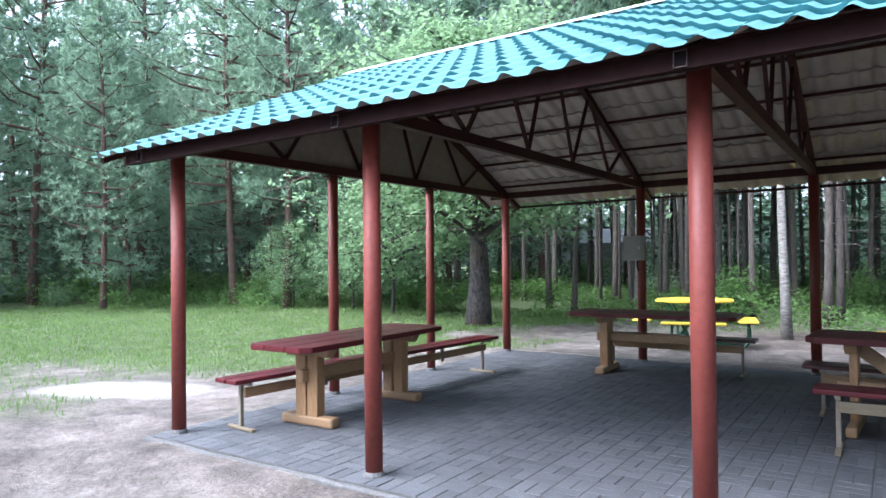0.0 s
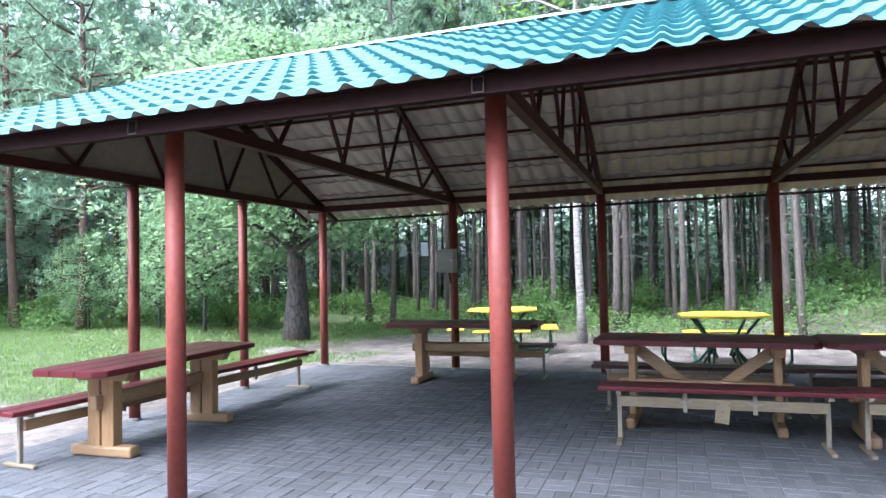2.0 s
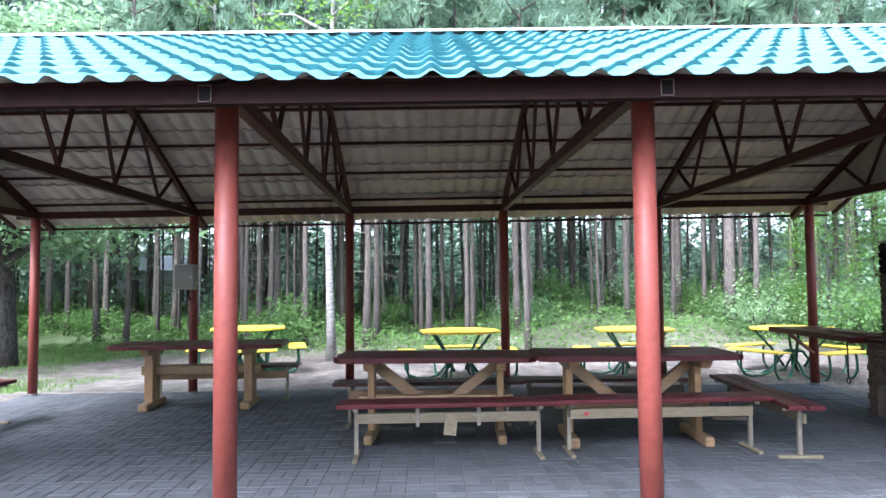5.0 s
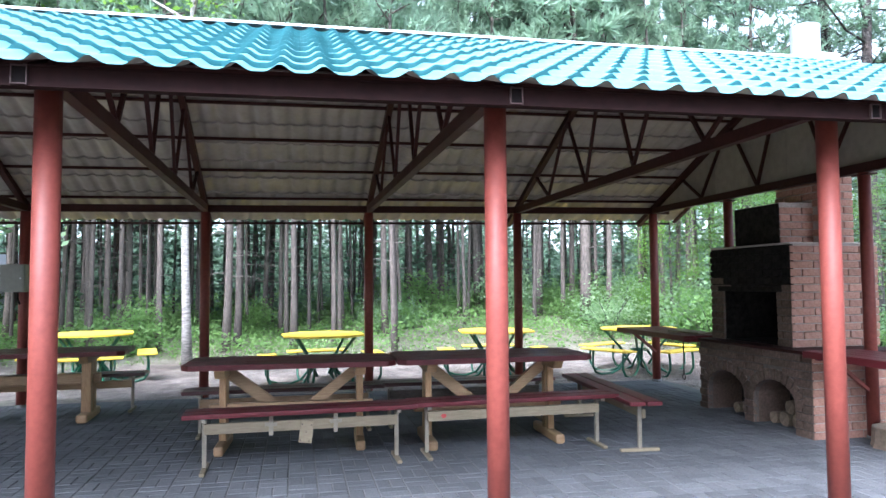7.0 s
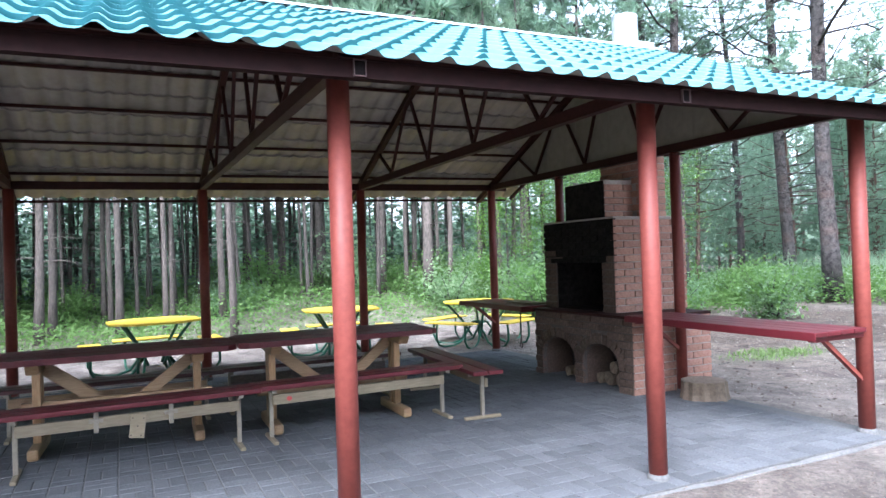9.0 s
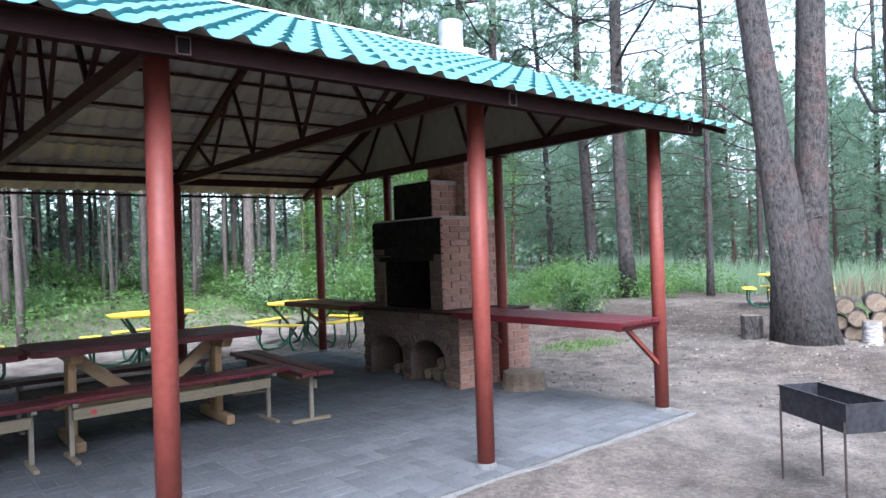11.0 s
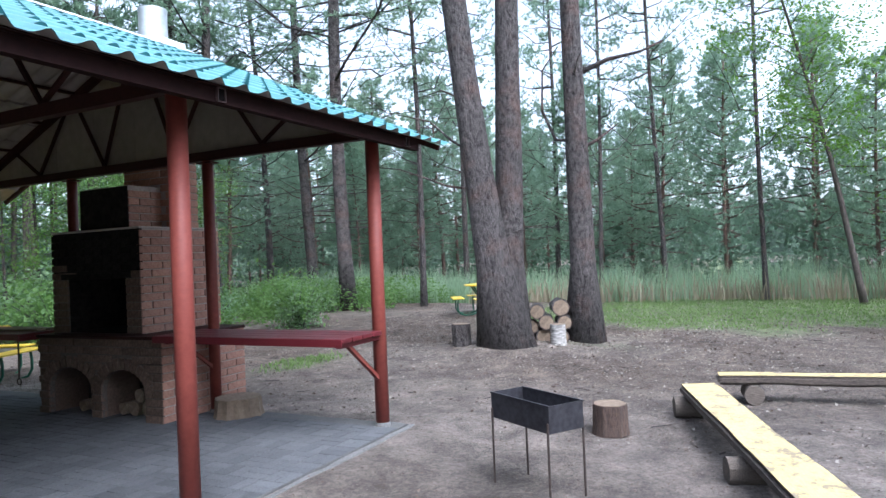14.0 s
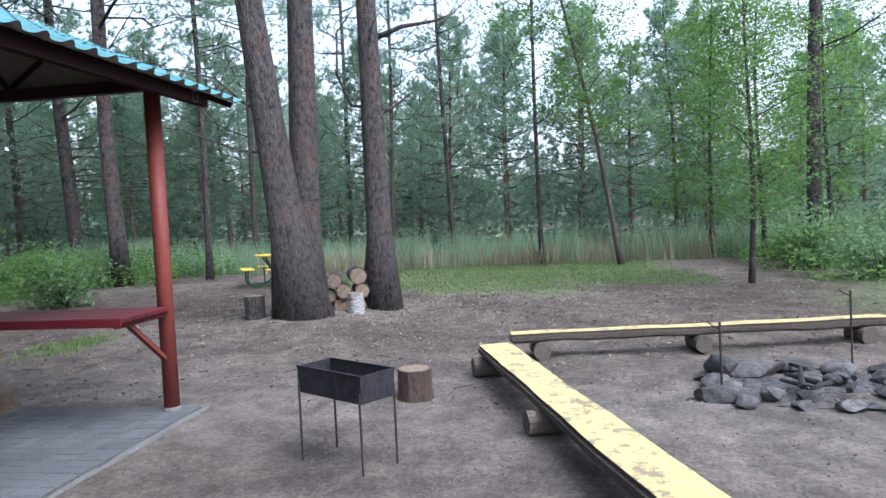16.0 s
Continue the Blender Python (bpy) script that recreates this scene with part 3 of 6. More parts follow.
def roof_sheet(x0, x1, front):
    y_edge = EAVE_F if front else EAVE_B
    run = YM - EAVE_F + 0.0 if front else EAVE_B - YM
    slope_len = run * math.hypot(1, SLOPE)
    nw = max(2, round((x1 - x0) / WAVE * 10))
    rows, k = [], 0
    while k * STEP_LEN < slope_len - 0.01:
        a, b = k * STEP_LEN, min((k + 1) * STEP_LEN, slope_len)
        rows += [(a, 0.0), (a + 0.012, 0.03), (a + (b - a) * 0.5, 0.5), (b - 0.012, 0.97), (b, 1.0)]
        k += 1
    verts, faces, mats, soft = [], [], [], []
    ca, sa = 1 / math.hypot(1, SLOPE), SLOPE / math.hypot(1, SLOPE)
    for layer in (0, 1):
        for d, f in rows:
            for i in range(nw + 1):
                x = x0 + (x1 - x0) * i / nw
                w = math.cos(2 * math.pi * x / WAVE)
                h = 0.018 * w + 0.005 * math.cos(4 * math.pi * x / WAVE) + 0.027 * (1 - f) - 0.013 - (0.003 if layer else 0)
                dd = d - (0.014 * w if f != 0.5 and d < slope_len - 0.02 else 0) + (0.006 if layer else 0) - (0.012 if f == 0.0 else 0)
                zz = (EAVE_Z if front else roof_z(EAVE_B)) + dd * sa + h * ca
                yy = y_edge + (dd * ca - h * sa) * (1 if front else -1)
                verts.append((x, yy, zz + LEAN * x))
        off = layer * len(rows) * (nw + 1)
        for r in range(len(rows) - 1):
            for i in range(nw):
                q = off + r * (nw + 1) + i
                faces.append((q, q + 1, q + nw + 2, q + nw + 1))
                mats.append(layer)
                soft.append(r % 5 != 4)             # the riser between two courses stays flat
    under = len(rows) * (nw + 1)
    for i in range(nw):
        faces.append((i, i + 1, under + i + 1, under + i))
        mats.append(0)
        soft.append(False)
    me = raw_mesh("roof_sheet", verts, faces, M["roof"])
    me.materials.append(M["roof_under"])
    me.polygons.foreach_set("material_index", mats)
    me.polygons.foreach_set("use_smooth", soft)
    ob = new("roof_sheet", me)
    ob.parent = pavilion
    return ob


n_sheet = 10
for i in range(n_sheet):
    a = ROOF_X0 + (ROOF_X1 - ROOF_X0) * i / n_sheet
    b = ROOF_X0 + (ROOF_X1 - ROOF_X0) * (i + 1) / n_sheet
    for front in (True, False):
        roof_sheet(a, b, front)
bm = bmesh.new()
zr = roof_z(YM)
prof = [(-0.16, -0.042), (-0.10, -0.012), (-0.05, 0.014), (0, 0.03), (0.05, 0.014), (0.10, -0.012), (0.16, -0.042)]
rows = []
for x in (ROOF_X0 - 0.02, ROOF_X1 + 0.02):
    rows.append([bm.verts.new((x, YM + dy, zr + dz + 0.010)) for dy, dz in prof] + [bm.verts.new((x, YM + dy, zr + dz + 0.004)) for dy, dz in prof[::-1]])
for k in range(len(rows[0])):
    j = (k + 1) % len(rows[0])
    bm.faces.new((rows[0][k], rows[0][j], rows[1][j], rows[1][k]))
bm.faces.new(rows[0])
bm.faces.new(rows[1][::-1])
part("ridge_cap", leaned(bm), M["ridge"], pavilion, "pale zinc ridge cap")

# gable cladding: vertical sheets above the end trusses
for xg in (POST_X[0] - 0.045, POST_X[5] + 0.045):
    y = Y0 - 0.25
    while y < Y1 + 0.25:
        y2 = min(y + 0.62, Y1 + 0.25)
        bm = bmesh.new()
        lo, hi = 2.315, []
        for xx in (xg - 0.006, xg + 0.006):
            pts = [(y, lo), (y2 - 0.004, lo), (y2 - 0.004, max(lo + 0.01, roof_z(y2) - 0.045))]
            if y < YM < y2:
                pts.append((YM, roof_z(YM) - 0.045))
            pts.append((y, max(lo + 0.01, roof_z(y) - 0.045)))
            hi.append([bm.verts.new((xx, a, b)) for a, b in pts])
        bm.faces.new(hi[0])
        bm.faces.new(hi[1][::-1])
        for k in range(len(hi[0])):
            j = (k + 1) % len(hi[0])
            bm.faces.new((hi[0][k], hi[1][k], hi[1][j], hi[0][j]))
        part("gable_panel", leaned(bm), M["gable"], pavilion)
        y = y2

# ---------------------------------------------------------------- paved floor (pavers come last)
floor = thing("floor", "grey concrete pavers laid in basket weave with a worn edge", "floor", kind="structure")
bm = bmesh.new()
box(bm, -5.18, 5.18, 3.17, 9.0, -0.2, -0.007)
part("bed", bm, M["paver_joint"], floor)
for a in ((-5.24, 5.24, 3.12, 3.17), (-5.24, 5.24, 9.0, 9.05), (-5.24, -5.18, 3.17, 9.0), (5.18, 5.24, 3.17, 9.0)):
    bm = bmesh.new()
    box(bm, *a, -0.2, -0.010, 0.012)
    bmesh.ops.subdivide_edges(bm, edges=[e for e in bm.edges if e.calc_length() > 2], cuts=60)
    for v in bm.verts:
        v.co += Vector((noise.noise(v.co * 3) * 0.03, noise.noise(v.co * 3 + Vector((9, 0, 0))) * 0.03, noise.noise(v.co * 4) * 0.012 - 0.006))
    part("edge_strip", bm, M["kerb"], floor, "crumbling concrete edge strip")


# ---------------------------------------------------------------- tables and benches
def table(at, turn, length, width, height, braces):
    """A trestle table. Its length runs along x."""
    label = "maroon plank table on varnished pine trestles with diagonal braces" if braces else "maroon plank table on stout varnished pine trestles"
    t = thing("picnic_table", label, "table", "tables under the roof", at, turn)
    n = 3
    w = width / n
    for i in range(n):
        bm = bmesh.new()
        y0 = -width / 2 + i * w
        cut = 0.07
        outer = {0: -1, n - 1: 1}.get(i, 0)
        ya, yb = y0 + 0.0015, y0 + w - 0.0015
        x = length / 2
        if outer < 0:
            o = [(-x + cut, ya), (x - cut, ya), (x, ya + cut), (x, yb), (-x, yb), (-x, ya + cut)]
        elif outer > 0:
            o = [(-x, ya), (x, ya), (x, yb - cut), (x - cut, yb), (-x + cut, yb), (-x, yb - cut)]
        else:
            o = [(-x, ya), (x, ya), (x, yb), (-x, yb)]
        f = bm.faces.new([bm.verts.new((a, b, height - 0.045)) for a, b in o])
        r = bmesh.ops.extrude_face_region(bm, geom=[f])
        for v in r["geom"]:
            if isinstance(v, bmesh.types.BMVert):
                v.co.z = height
        bmesh.ops.bevel(bm, geom=[e for e in bm.edges], offset=0.006, segments=2, affect="EDGES")
        part("plank", bm, M["table_top"], t)
    reach = length / 2 - (0.40 if not braces else 0.30)
    lw, lt = (0.115, 0.055) if not braces else (0.07, 0.02)
    for sx in (-1, 1):
        xx = sx * reach
        for dy in (-1, 1):
            bm = bmesh.new()
            box(bm, xx - lt / 2 - 0.02, xx + lt / 2 + 0.02, dy * (lw / 2 + 0.008) - lw / 2, dy * (lw / 2 + 0.008) + lw / 2, 0.07, height - 0.115, 0.008)
            part("leg", bm, M["wood"], t)
        bm = bmesh.new()
        fl = width * 0.42
        fw = 0.055 if not braces else 0.04
        box(bm, xx - fw, xx + fw, -fl, fl, 0.0, 0.085, 0.02)
        for v in bm.verts:
            if abs(v.co.y) < fl * 0.55 and v.co.z < 0.03:
                v.co.z += 0.01
        part("foot", bm, M["wood_x"], t)
        bm = bmesh.new()
        box(bm, xx - 0.045, xx + 0.045, -width * 0.40, width * 0.40, height - 0.125, height - 0.047, 0.012)
        for v in bm.verts:
            if v.co.z < height - 0.09 and abs(v.co.y) > width * 0.3:
                v.co.y *= 0.86
        part("cross_bar", bm, M["wood_x"], t)
    zs = 0.42 if not braces else 0.33
    bm = bmesh.new()
    box(bm, -reach - 0.12, reach + 0.12, -0.03, 0.03, zs - 0.055, zs + 0.055, 0.015)
    part("stretcher", bm, M["wood_x"], t)
    if braces:
        for sx in (-1, 1):
            bm = bmesh.new()
            beam(bm, (sx * (reach - 0.40), 0.045, zs + 0.03), (sx * (reach - 0.01), 0.045, height - 0.09), 0.035, 0.09, 0.006)
            part("brace", bm, M["wood_x"], t)
    return t


def bench(at, turn, length, height, rail, seat, note, stubs=0, depth=0.29):
    b = thing("bench", note, "bench", "benches under the roof", at, turn)
    for k in (-1, 1):
        bm = bmesh.new()
        box(bm, -length / 2, length / 2, k * depth / 4 - depth / 4 + 0.005, k * depth / 4 + depth / 4 - 0.005, height - 0.036, height, 0.008)
        part("seat_plank", bm, seat, b)
    reach = length / 2 - 0.15
    for sx in (-1, 1):
        bm = bmesh.new()
        box(bm, sx * reach - 0.016, sx * reach + 0.016, -0.016, 0.016, 0.03, height - 0.036, 0.004)
        part("leg", bm, M["cream_steel"], b)
        bm = bmesh.new()
        box(bm, sx * reach - 0.02, sx * reach + 0.02, -0.17, 0.17, 0.0, 0.028, 0.008)
        part("foot", bm, M["pale_rail"], b)
        bm = bmesh.new()
        box(bm, sx * reach - 0.018, sx * reach + 0.018, -depth * 0.45, depth * 0.45, height - 0.06, height - 0.036)
        part("bracket", bm, M["cream_steel"], b)
    bm = bmesh.new()
    box(bm, -reach, reach, -0.06, -0.028, height - 0.165, height - 0.085, 0.006)
    part("rail", bm, rail, b)
    for i in range(stubs):
        xx = -reach + (i + 1) * 2 * reach / (stubs + 1)
        bm = bmesh.new()
        box(bm, xx - 0.016, xx + 0.016, -0.075, -0.045, height - 0.19, height - 0.036, 0.003)
        box(bm, xx - 0.045, xx + 0.045, -0.08, -0.06, height - 0.12, height - 0.095, 0.003)
        part("bracket", bm, M["cream_steel"], b)
    return b


table((-4.36, 4.68, 0), 91.5, 2.0, 0.68, 0.70, False)
table((-2.62, 7.90, 0), 2.5, 1.90, 0.72, 0.725, False)
table((0.045, 6.15, 0), -3, 1.75, 0.70, 0.748, True)
table((1.76, 5.97, 0), -1, 1.72, 0.76, 0.768, True)
RED, DARK = M["table_top"], M["dark_seat"]
bench((-4.57, 5.36, 0), 85.6, 3.72, 0.43, M["wood_x"], RED, "long maroon bench with a pine rail beside the table", 3)
bench((-2.47, 8.27, 0), 2.4, 1.80, 0.43, M["wood_x"], DARK, "dark maroon bench behind a table", 0)
front_bench = bench((0.13, 5.50, 0), 1, 1.76, 0.445, M["pale_rail"], RED, "maroon bench on cream steel legs before a table", 2)
bench((-0.02, 6.74, 0), 0, 1.85, 0.43, M["wood_x"], DARK, "dark maroon bench behind a table", 0)
spot_bench = bench((1.86, 5.55, 0), 1, 1.80, 0.45, M["pale_rail"], RED, "maroon bench, cream rail splashed with red paint", 0)
bench((1.75, 6.80, 0), 0, 1.85, 0.43, M["old_wood"], DARK, "dark maroon bench behind a table", 0)
bench((2.91, 6.0, 0), 85.5, 1.78, 0.43, M["pale_rail"], RED, "maroon plank bench set across the table's end", 0)
bm = bmesh.new()
bmesh.ops.create_circle(bm, cap_ends=True, segments=14, radius=0.022)
for v in bm.verts:
    v.co = Vector((-0.62 + v.co.x * (1 + 0.4 * noise.noise(v.co * 40)), -0.0625, 0.325 + v.co.y * 0.8))
part("paint_splash", bm, M["red_spot"], spot_bench)
# small nailed board hanging askew from the front bench
tag_board = thing("hanging_board", "small pale board with nails hanging from a bench rail", "board", at=(0.15, 5.423, 0.27), turn=0)
bm = bmesh.new()
box(bm, -0.05, 0.05, -0.008, 0.008, -0.085, 0.085, 0.003, pose(0, 0, 0, 0, 7, 0))
part("board", bm, M["pale_rail"], tag_board)
for dx, dz in ((-0.03, 0.06), (0.04, 0.05), (-0.045, -0.06), (0.02, -0.07), (0.0, 0.0)):
    bm = bmesh.new()
    pipe(bm, [(dx, -0.004, dz), (dx, -0.014, dz)], 0.005, 6)
    part("nail", bm, M["rod"], tag_board)

# grey electric box on a rear post
ebox = thing("electric_box", "grey metal electric box fixed to a red post", "electric box", at=(-3.10, 8.72, 1.49))
bm = bmesh.new()
box(bm, -0.13, 0.13, -0.06, 0.065, -0.16, 0.16, 0.008)
part("body", bm, M["box_grey"], ebox)
bm = bmesh.new()
box(bm, -0.118, 0.118, -0.068, -0.058, -0.148, 0.148, 0.004)
part("door", bm, M["box_grey"], ebox)
bm = bmesh.new()
pipe(bm, [(0.09, -0.07, 0.0), (0.09, -0.078, 0.0)], 0.01, 10)
part("lock", bm, M["zinc"], ebox)
bm = bmesh.new()
pipe(bm, [(0.03, 0.03, -0.16), (0.03, 0.03, -0.24), (0.04, 0.06, -0.30)], 0.01, 8)
part("cable", bm, M["dark"], ebox)

# ---------------------------------------------------------------- brick oven
oven = thing("brick_oven", "sooty salmon brick barbecue oven with two arched wood niches", "oven")
BH, BL, BD = 0.065, 0.25, 0.12
brick_cache = {}


def brick_mesh(w, d):
    key = (round(w, 2), round(d, 2))
    if key not in brick_cache:
        bm = bmesh.new()
        box(bm, -key[0] / 2, key[0] / 2, -key[1] / 2, key[1] / 2, -BH / 2, BH / 2)
        bmesh.ops.bevel(bm, geom=[e for e in bm.edges], offset=0.004, segments=1, affect="EDGES")
        brick_cache[key] = to_mesh("brick", bm, M["brick"])
    return brick_cache[key]


def brick_face(origin, along, out, width, z0, courses, keep=None, mat=None, holes=None):
    """Courses of half-depth bricks on a face; every other course is shifted by half a brick."""
    o, a, n = Vector(origin), Vector(along), Vector(out)
    ang = math.atan2(a.y, a.x)
    for c in range(courses):
        s = 0.0 if c % 2 == 0 else -(BL + 0.01) / 2
        while s < width - 0.02:
            zc = z0 + c * 0.075 + 0.0375
            spans = [(max(s, 0.0), min(s + BL, width))]
            for a0, b0 in (holes(zc) if holes else ()):
                spans = [w for p, q in spans for w in ((p, min(q, a0)), (max(p, b0), q)) if w[1] - w[0] > 0.02]
            for p, q in spans:
                if q - p < 0.02:
                    continue
                mid = (p + q) / 2
                if keep is None or keep(mid, zc, (q - p) / 2):
                    ob = new("brick", brick_mesh(q - p, 0.06))
                    j = random.uniform(-0.003, 0.003)
                    ob.matrix_basis = Matrix.Translation(o + a * mid + n * (-0.024 + j) + Vector((0, 0, zc))) @ pose(0, 0, 0, 0, random.uniform(-0.4, 0.4), math.degrees(ang) + random.uniform(-0.5, 0.5))
                    ob.parent = oven
                    if mat:
                        m = mat(mid, zc)
                        if m is not None:
                            ob.material_slots[0].link = "OBJECT"
                            ob.material_slots[0].material = m
            s += BL + 0.01


# base with two arched niches: front face looks along -x
FX, BX, OY0, OY1, TOPZ = 4.53, 5.56, 5.26, 6.97, 0.745
ARCHES = ((5.48, 6.06), (6.20, 6.82))
RISE, SPRING = 0.20, 0.255


def arch_outline():
    pts = [(OY0 + 0.006, -0.06)]
    for a, b in ARCHES:
        c, r = (a + b) / 2, (b - a) / 2
        pts.append((a, -0.06))
        for k in range(13):
            t = math.pi * (1 - k / 12)
            pts.append((c + r * math.cos(t), SPRING + RISE * math.sin(t)))
        pts.append((b, -0.06))
    pts += [(OY1 - 0.006, -0.06), (OY1 - 0.006, TOPZ), (OY0 + 0.006, TOPZ)]
    return pts


bm = bmesh.new()
f = bm.faces.new([bm.verts.new((FX + 0.008, y, z)) for y, z in arch_outline()])
r = bmesh.ops.extrude_face_region(bm, geom=[f])
for v in r["geom"]:
    if isinstance(v, bmesh.types.BMVert):
        v.co.x += 0.05
part("front_mortar", bm, M["smoke_shade_mortar"], oven)
bm = bmesh.new()
f = bm.faces.new([bm.verts.new((FX + 0.059, y, z)) for y, z in arch_outline()])
r = bmesh.ops.extrude_face_region(bm, geom=[f])
for v in r["geom"]:
    if isinstance(v, bmesh.types.BMVert):
        v.co.x += 0.497
box(bm, FX + 0.556, BX - 0.006, OY0 + 0.006, OY1 - 0.006, -0.06, TOPZ)
# niche insides coloured dark, smoke and shade together
part("base_core", bm, M["smoke_shade_brick"], oven)
bm = bmesh.new()
box(bm, FX + 0.02, BX - 0.01, OY0 + 0.003, OY0 + 0.03, -0.05, TOPZ - 0.02)
part("side_mortar", bm, M["mortar"], oven)
# black blocks added in the niches, their colour standing in for deep shade
for a, b in ARCHES:
    bm = bmesh.new()
    box(bm, FX + 0.42, FX + 0.55, a - 0.005, b + 0.005, -0.05, 0.47)
    part("niche_back", bm, M["soot"], oven, "near-black block standing in for the shade deep in a wood niche")
bm = bmesh.new()
box(bm, FX - 0.015, BX + 0.01, OY0 - 0.012, OY1 + 0.012, TOPZ - 0.012, TOPZ + 0.018, 0.006)
part("base_slab", bm, M["steel"], oven)


def niche_spans(z):
    """Stretches of a course taken up by the two niches and their arch rings."""
    out = []
    for a, b in ARCHES:
        c, r = (a + b) / 2, (b - a) / 2
        if z < SPRING:
            out.append((a - OY0, b - OY0))
        elif z < SPRING + RISE + 0.10:
            w = (r + 0.11) * math.sqrt(1 - ((z - SPRING) / (RISE + 0.11)) ** 2)
            out.append((c - w - OY0, c + w - OY0))
    return out


# front bricks darker than the side: smoke, and shade painted in
brick_face((FX, OY0, 0), (0, 1, 0), (-1, 0, 0), OY1 - OY0, -0.012, 10, mat=lambda y, z: M["smoke_shade_brick"], holes=niche_spans)
brick_face((FX, OY0, 0), (1, 0, 0), (0, -1, 0), BX - FX, -0.012, 10)
for a, b in ARCHES:
    c, r = (a + b) / 2, (b - a) / 2
    for k in range(13):
        t = math.pi * (k + 0.5) / 13
        tilt = math.atan2(math.sin(t) * r, math.cos(t) * RISE)
        ob = new("arch_brick", brick_mesh(0.11, 0.06))
        ob.parent = oven
        ob.material_slots[0].link = "OBJECT"
        ob.material_slots[0].material = M["smoke_shade_brick"]
        ob.matrix_basis = Matrix.Translation((FX + 0.0235, c + (r + 0.054) * math.cos(t), SPRING + (RISE + 0.054) * math.sin(t))) @ Matrix.Rotation(tilt, 4, (1, 0, 0)) @ pose(0, 0, 0, 0, 0, 90)

# firebox body
UX, UY0, UY1, UX1, UTOP = 4.67, 5.66, 6.92, 5.66, 1.75
OA, OB, OZ = 5.86, 6.70, 1.30


def body_soot(s, z):
    y = UY0 + s
    edge = 0.06 * noise.noise(Vector((y * 6, z * 6, 2)))
    if z > 1.27 + 0.55 * abs(y - 6.27) * abs(y - 6.27) + edge:
        return M["soot"]
    return M["smoke_shade_brick"]


bm = bmesh.new()
i = 0.006
box(bm, UX + 0.04, UX1 - i, UY0 + i, OA, TOPZ + 0.02, UTOP)
box(bm, UX + 0.04, UX1 - i, OB, UY1 - i, TOPZ + 0.02, UTOP)
box(bm, UX + 0.04, UX1 - i, OA, OB, OZ, UTOP)
box(bm, UX1 - 0.2, UX1 - i, OA, OB, TOPZ + 0.02, OZ)
part("firebox_core", bm, M["mortar"], oven)
bm = bmesh.new()
box(bm, UX + 0.008, UX + 0.04, UY0 + i, OA, TOPZ + 0.02, OZ)
part("jamb_mortar", bm, M["smoke_shade_mortar"], oven)
bm = bmesh.new()
box(bm, UX + 0.008, UX + 0.04, OB, UY1 - i, TOPZ + 0.02, OZ)
part("jamb_mortar", bm, M["smoke_shade_mortar"], oven)
bm = bmesh.new()
box(bm, UX + 0.008, UX + 0.04, UY0 + i, UY1 - i, OZ, UTOP)
part("breast_mortar", bm, M["soot"], oven)
bm = bmesh.new()
box(bm, UX + 0.02, UX1 - 0.2, OA + 0.001, OA + 0.012, TOPZ + 0.022, OZ)
box(bm, UX + 0.02, UX1 - 0.2, OB - 0.012, OB - 0.001, TOPZ + 0.022, OZ)
box(bm, UX1 - 0.215, UX1 - 0.201, OA + 0.013, OB - 0.013, TOPZ + 0.022, OZ)
box(bm, UX + 0.06, UX1 - 0.216, OA + 0.013, OB - 0.013, OZ - 0.012, OZ - 0.001)
box(bm, UX + 0.06, UX1 - 0.216, OA + 0.013, OB - 0.013, TOPZ + 0.02, TOPZ + 0.03)
part("firebox_lining", bm, M["soot"], oven, "soot-blackened firebox lining")
brick_face((UX, UY0, 0), (0, 1, 0), (-1, 0, 0), UY1 - UY0, TOPZ + 0.02, 13, None, body_soot, lambda z: [(OA - UY0, OB - UY0)] if z < OZ else [])
brick_face((UX, UY0, 0), (1, 0, 0), (0, -1, 0), UX1 - UX, TOPZ + 0.02, 13)
# soot-caked lintel over the opening
bm = bmesh.new()
box(bm, UX - 0.012, UX + 0.05, OA - 0.08, OB + 0.08, OZ - 0.008, OZ + 0.045, 0.006)
part("lintel", bm, M["soot"], oven, "soot-caked steel lintel over the firebox")
bm = bmesh.new()
box(bm, UX - 0.004, UX1 + 0.004, UY0 - 0.004, UY1 + 0.004, UTOP, UTOP + 0.02, 0.006)
part("body_slab", bm, M["mortar"], oven)
# stepped neck and chimney
NX, NX1, NY0, NY1, NT = 4.82, 5.30, 5.97, 6.64, 2.19
bm = bmesh.new()
box(bm, NX + i, NX1 - i, NY0 + i, NY1 - i, UTOP + 0.02, NT)
part("neck_core", bm, M["mortar"], oven)
brick_face((NX, NY0, 0), (0, 1, 0), (-1, 0, 0), NY1 - NY0, UTOP + 0.02, 5, None, lambda s, z: M["soot"])
bm = bmesh.new()
box(bm, NX - 0.022, NX - 0.01, NY0 - 0.01, NY1 + 0.01, UTOP + 0.02, NT - 0.01, 0.003)
part("neck_plate", bm, M["soot"], oven, "soot-black plate on the flue neck")
brick_face((NX, NY0, 0), (1, 0, 0), (0, -1, 0), NX1 - NX, UTOP + 0.02, 5)
CX, CX1, CY0, CY1 = 5.20, 5.57, 5.84, 6.50
bm = bmesh.new()
box(bm, CX + i, CX1 - i, CY0 + i, CY1 - i, UTOP + 0.02, 3.62)
part("chimney_core", bm, M["mortar"], oven)
brick_face((CX, CY0, 0), (0, 1, 0), (-1, 0, 0), CY1 - CY0, UTOP + 0.02, 12, lambda s, z, h: z > NT or CY0 + s - h > NY1 or CY0 + s + h < NY0)
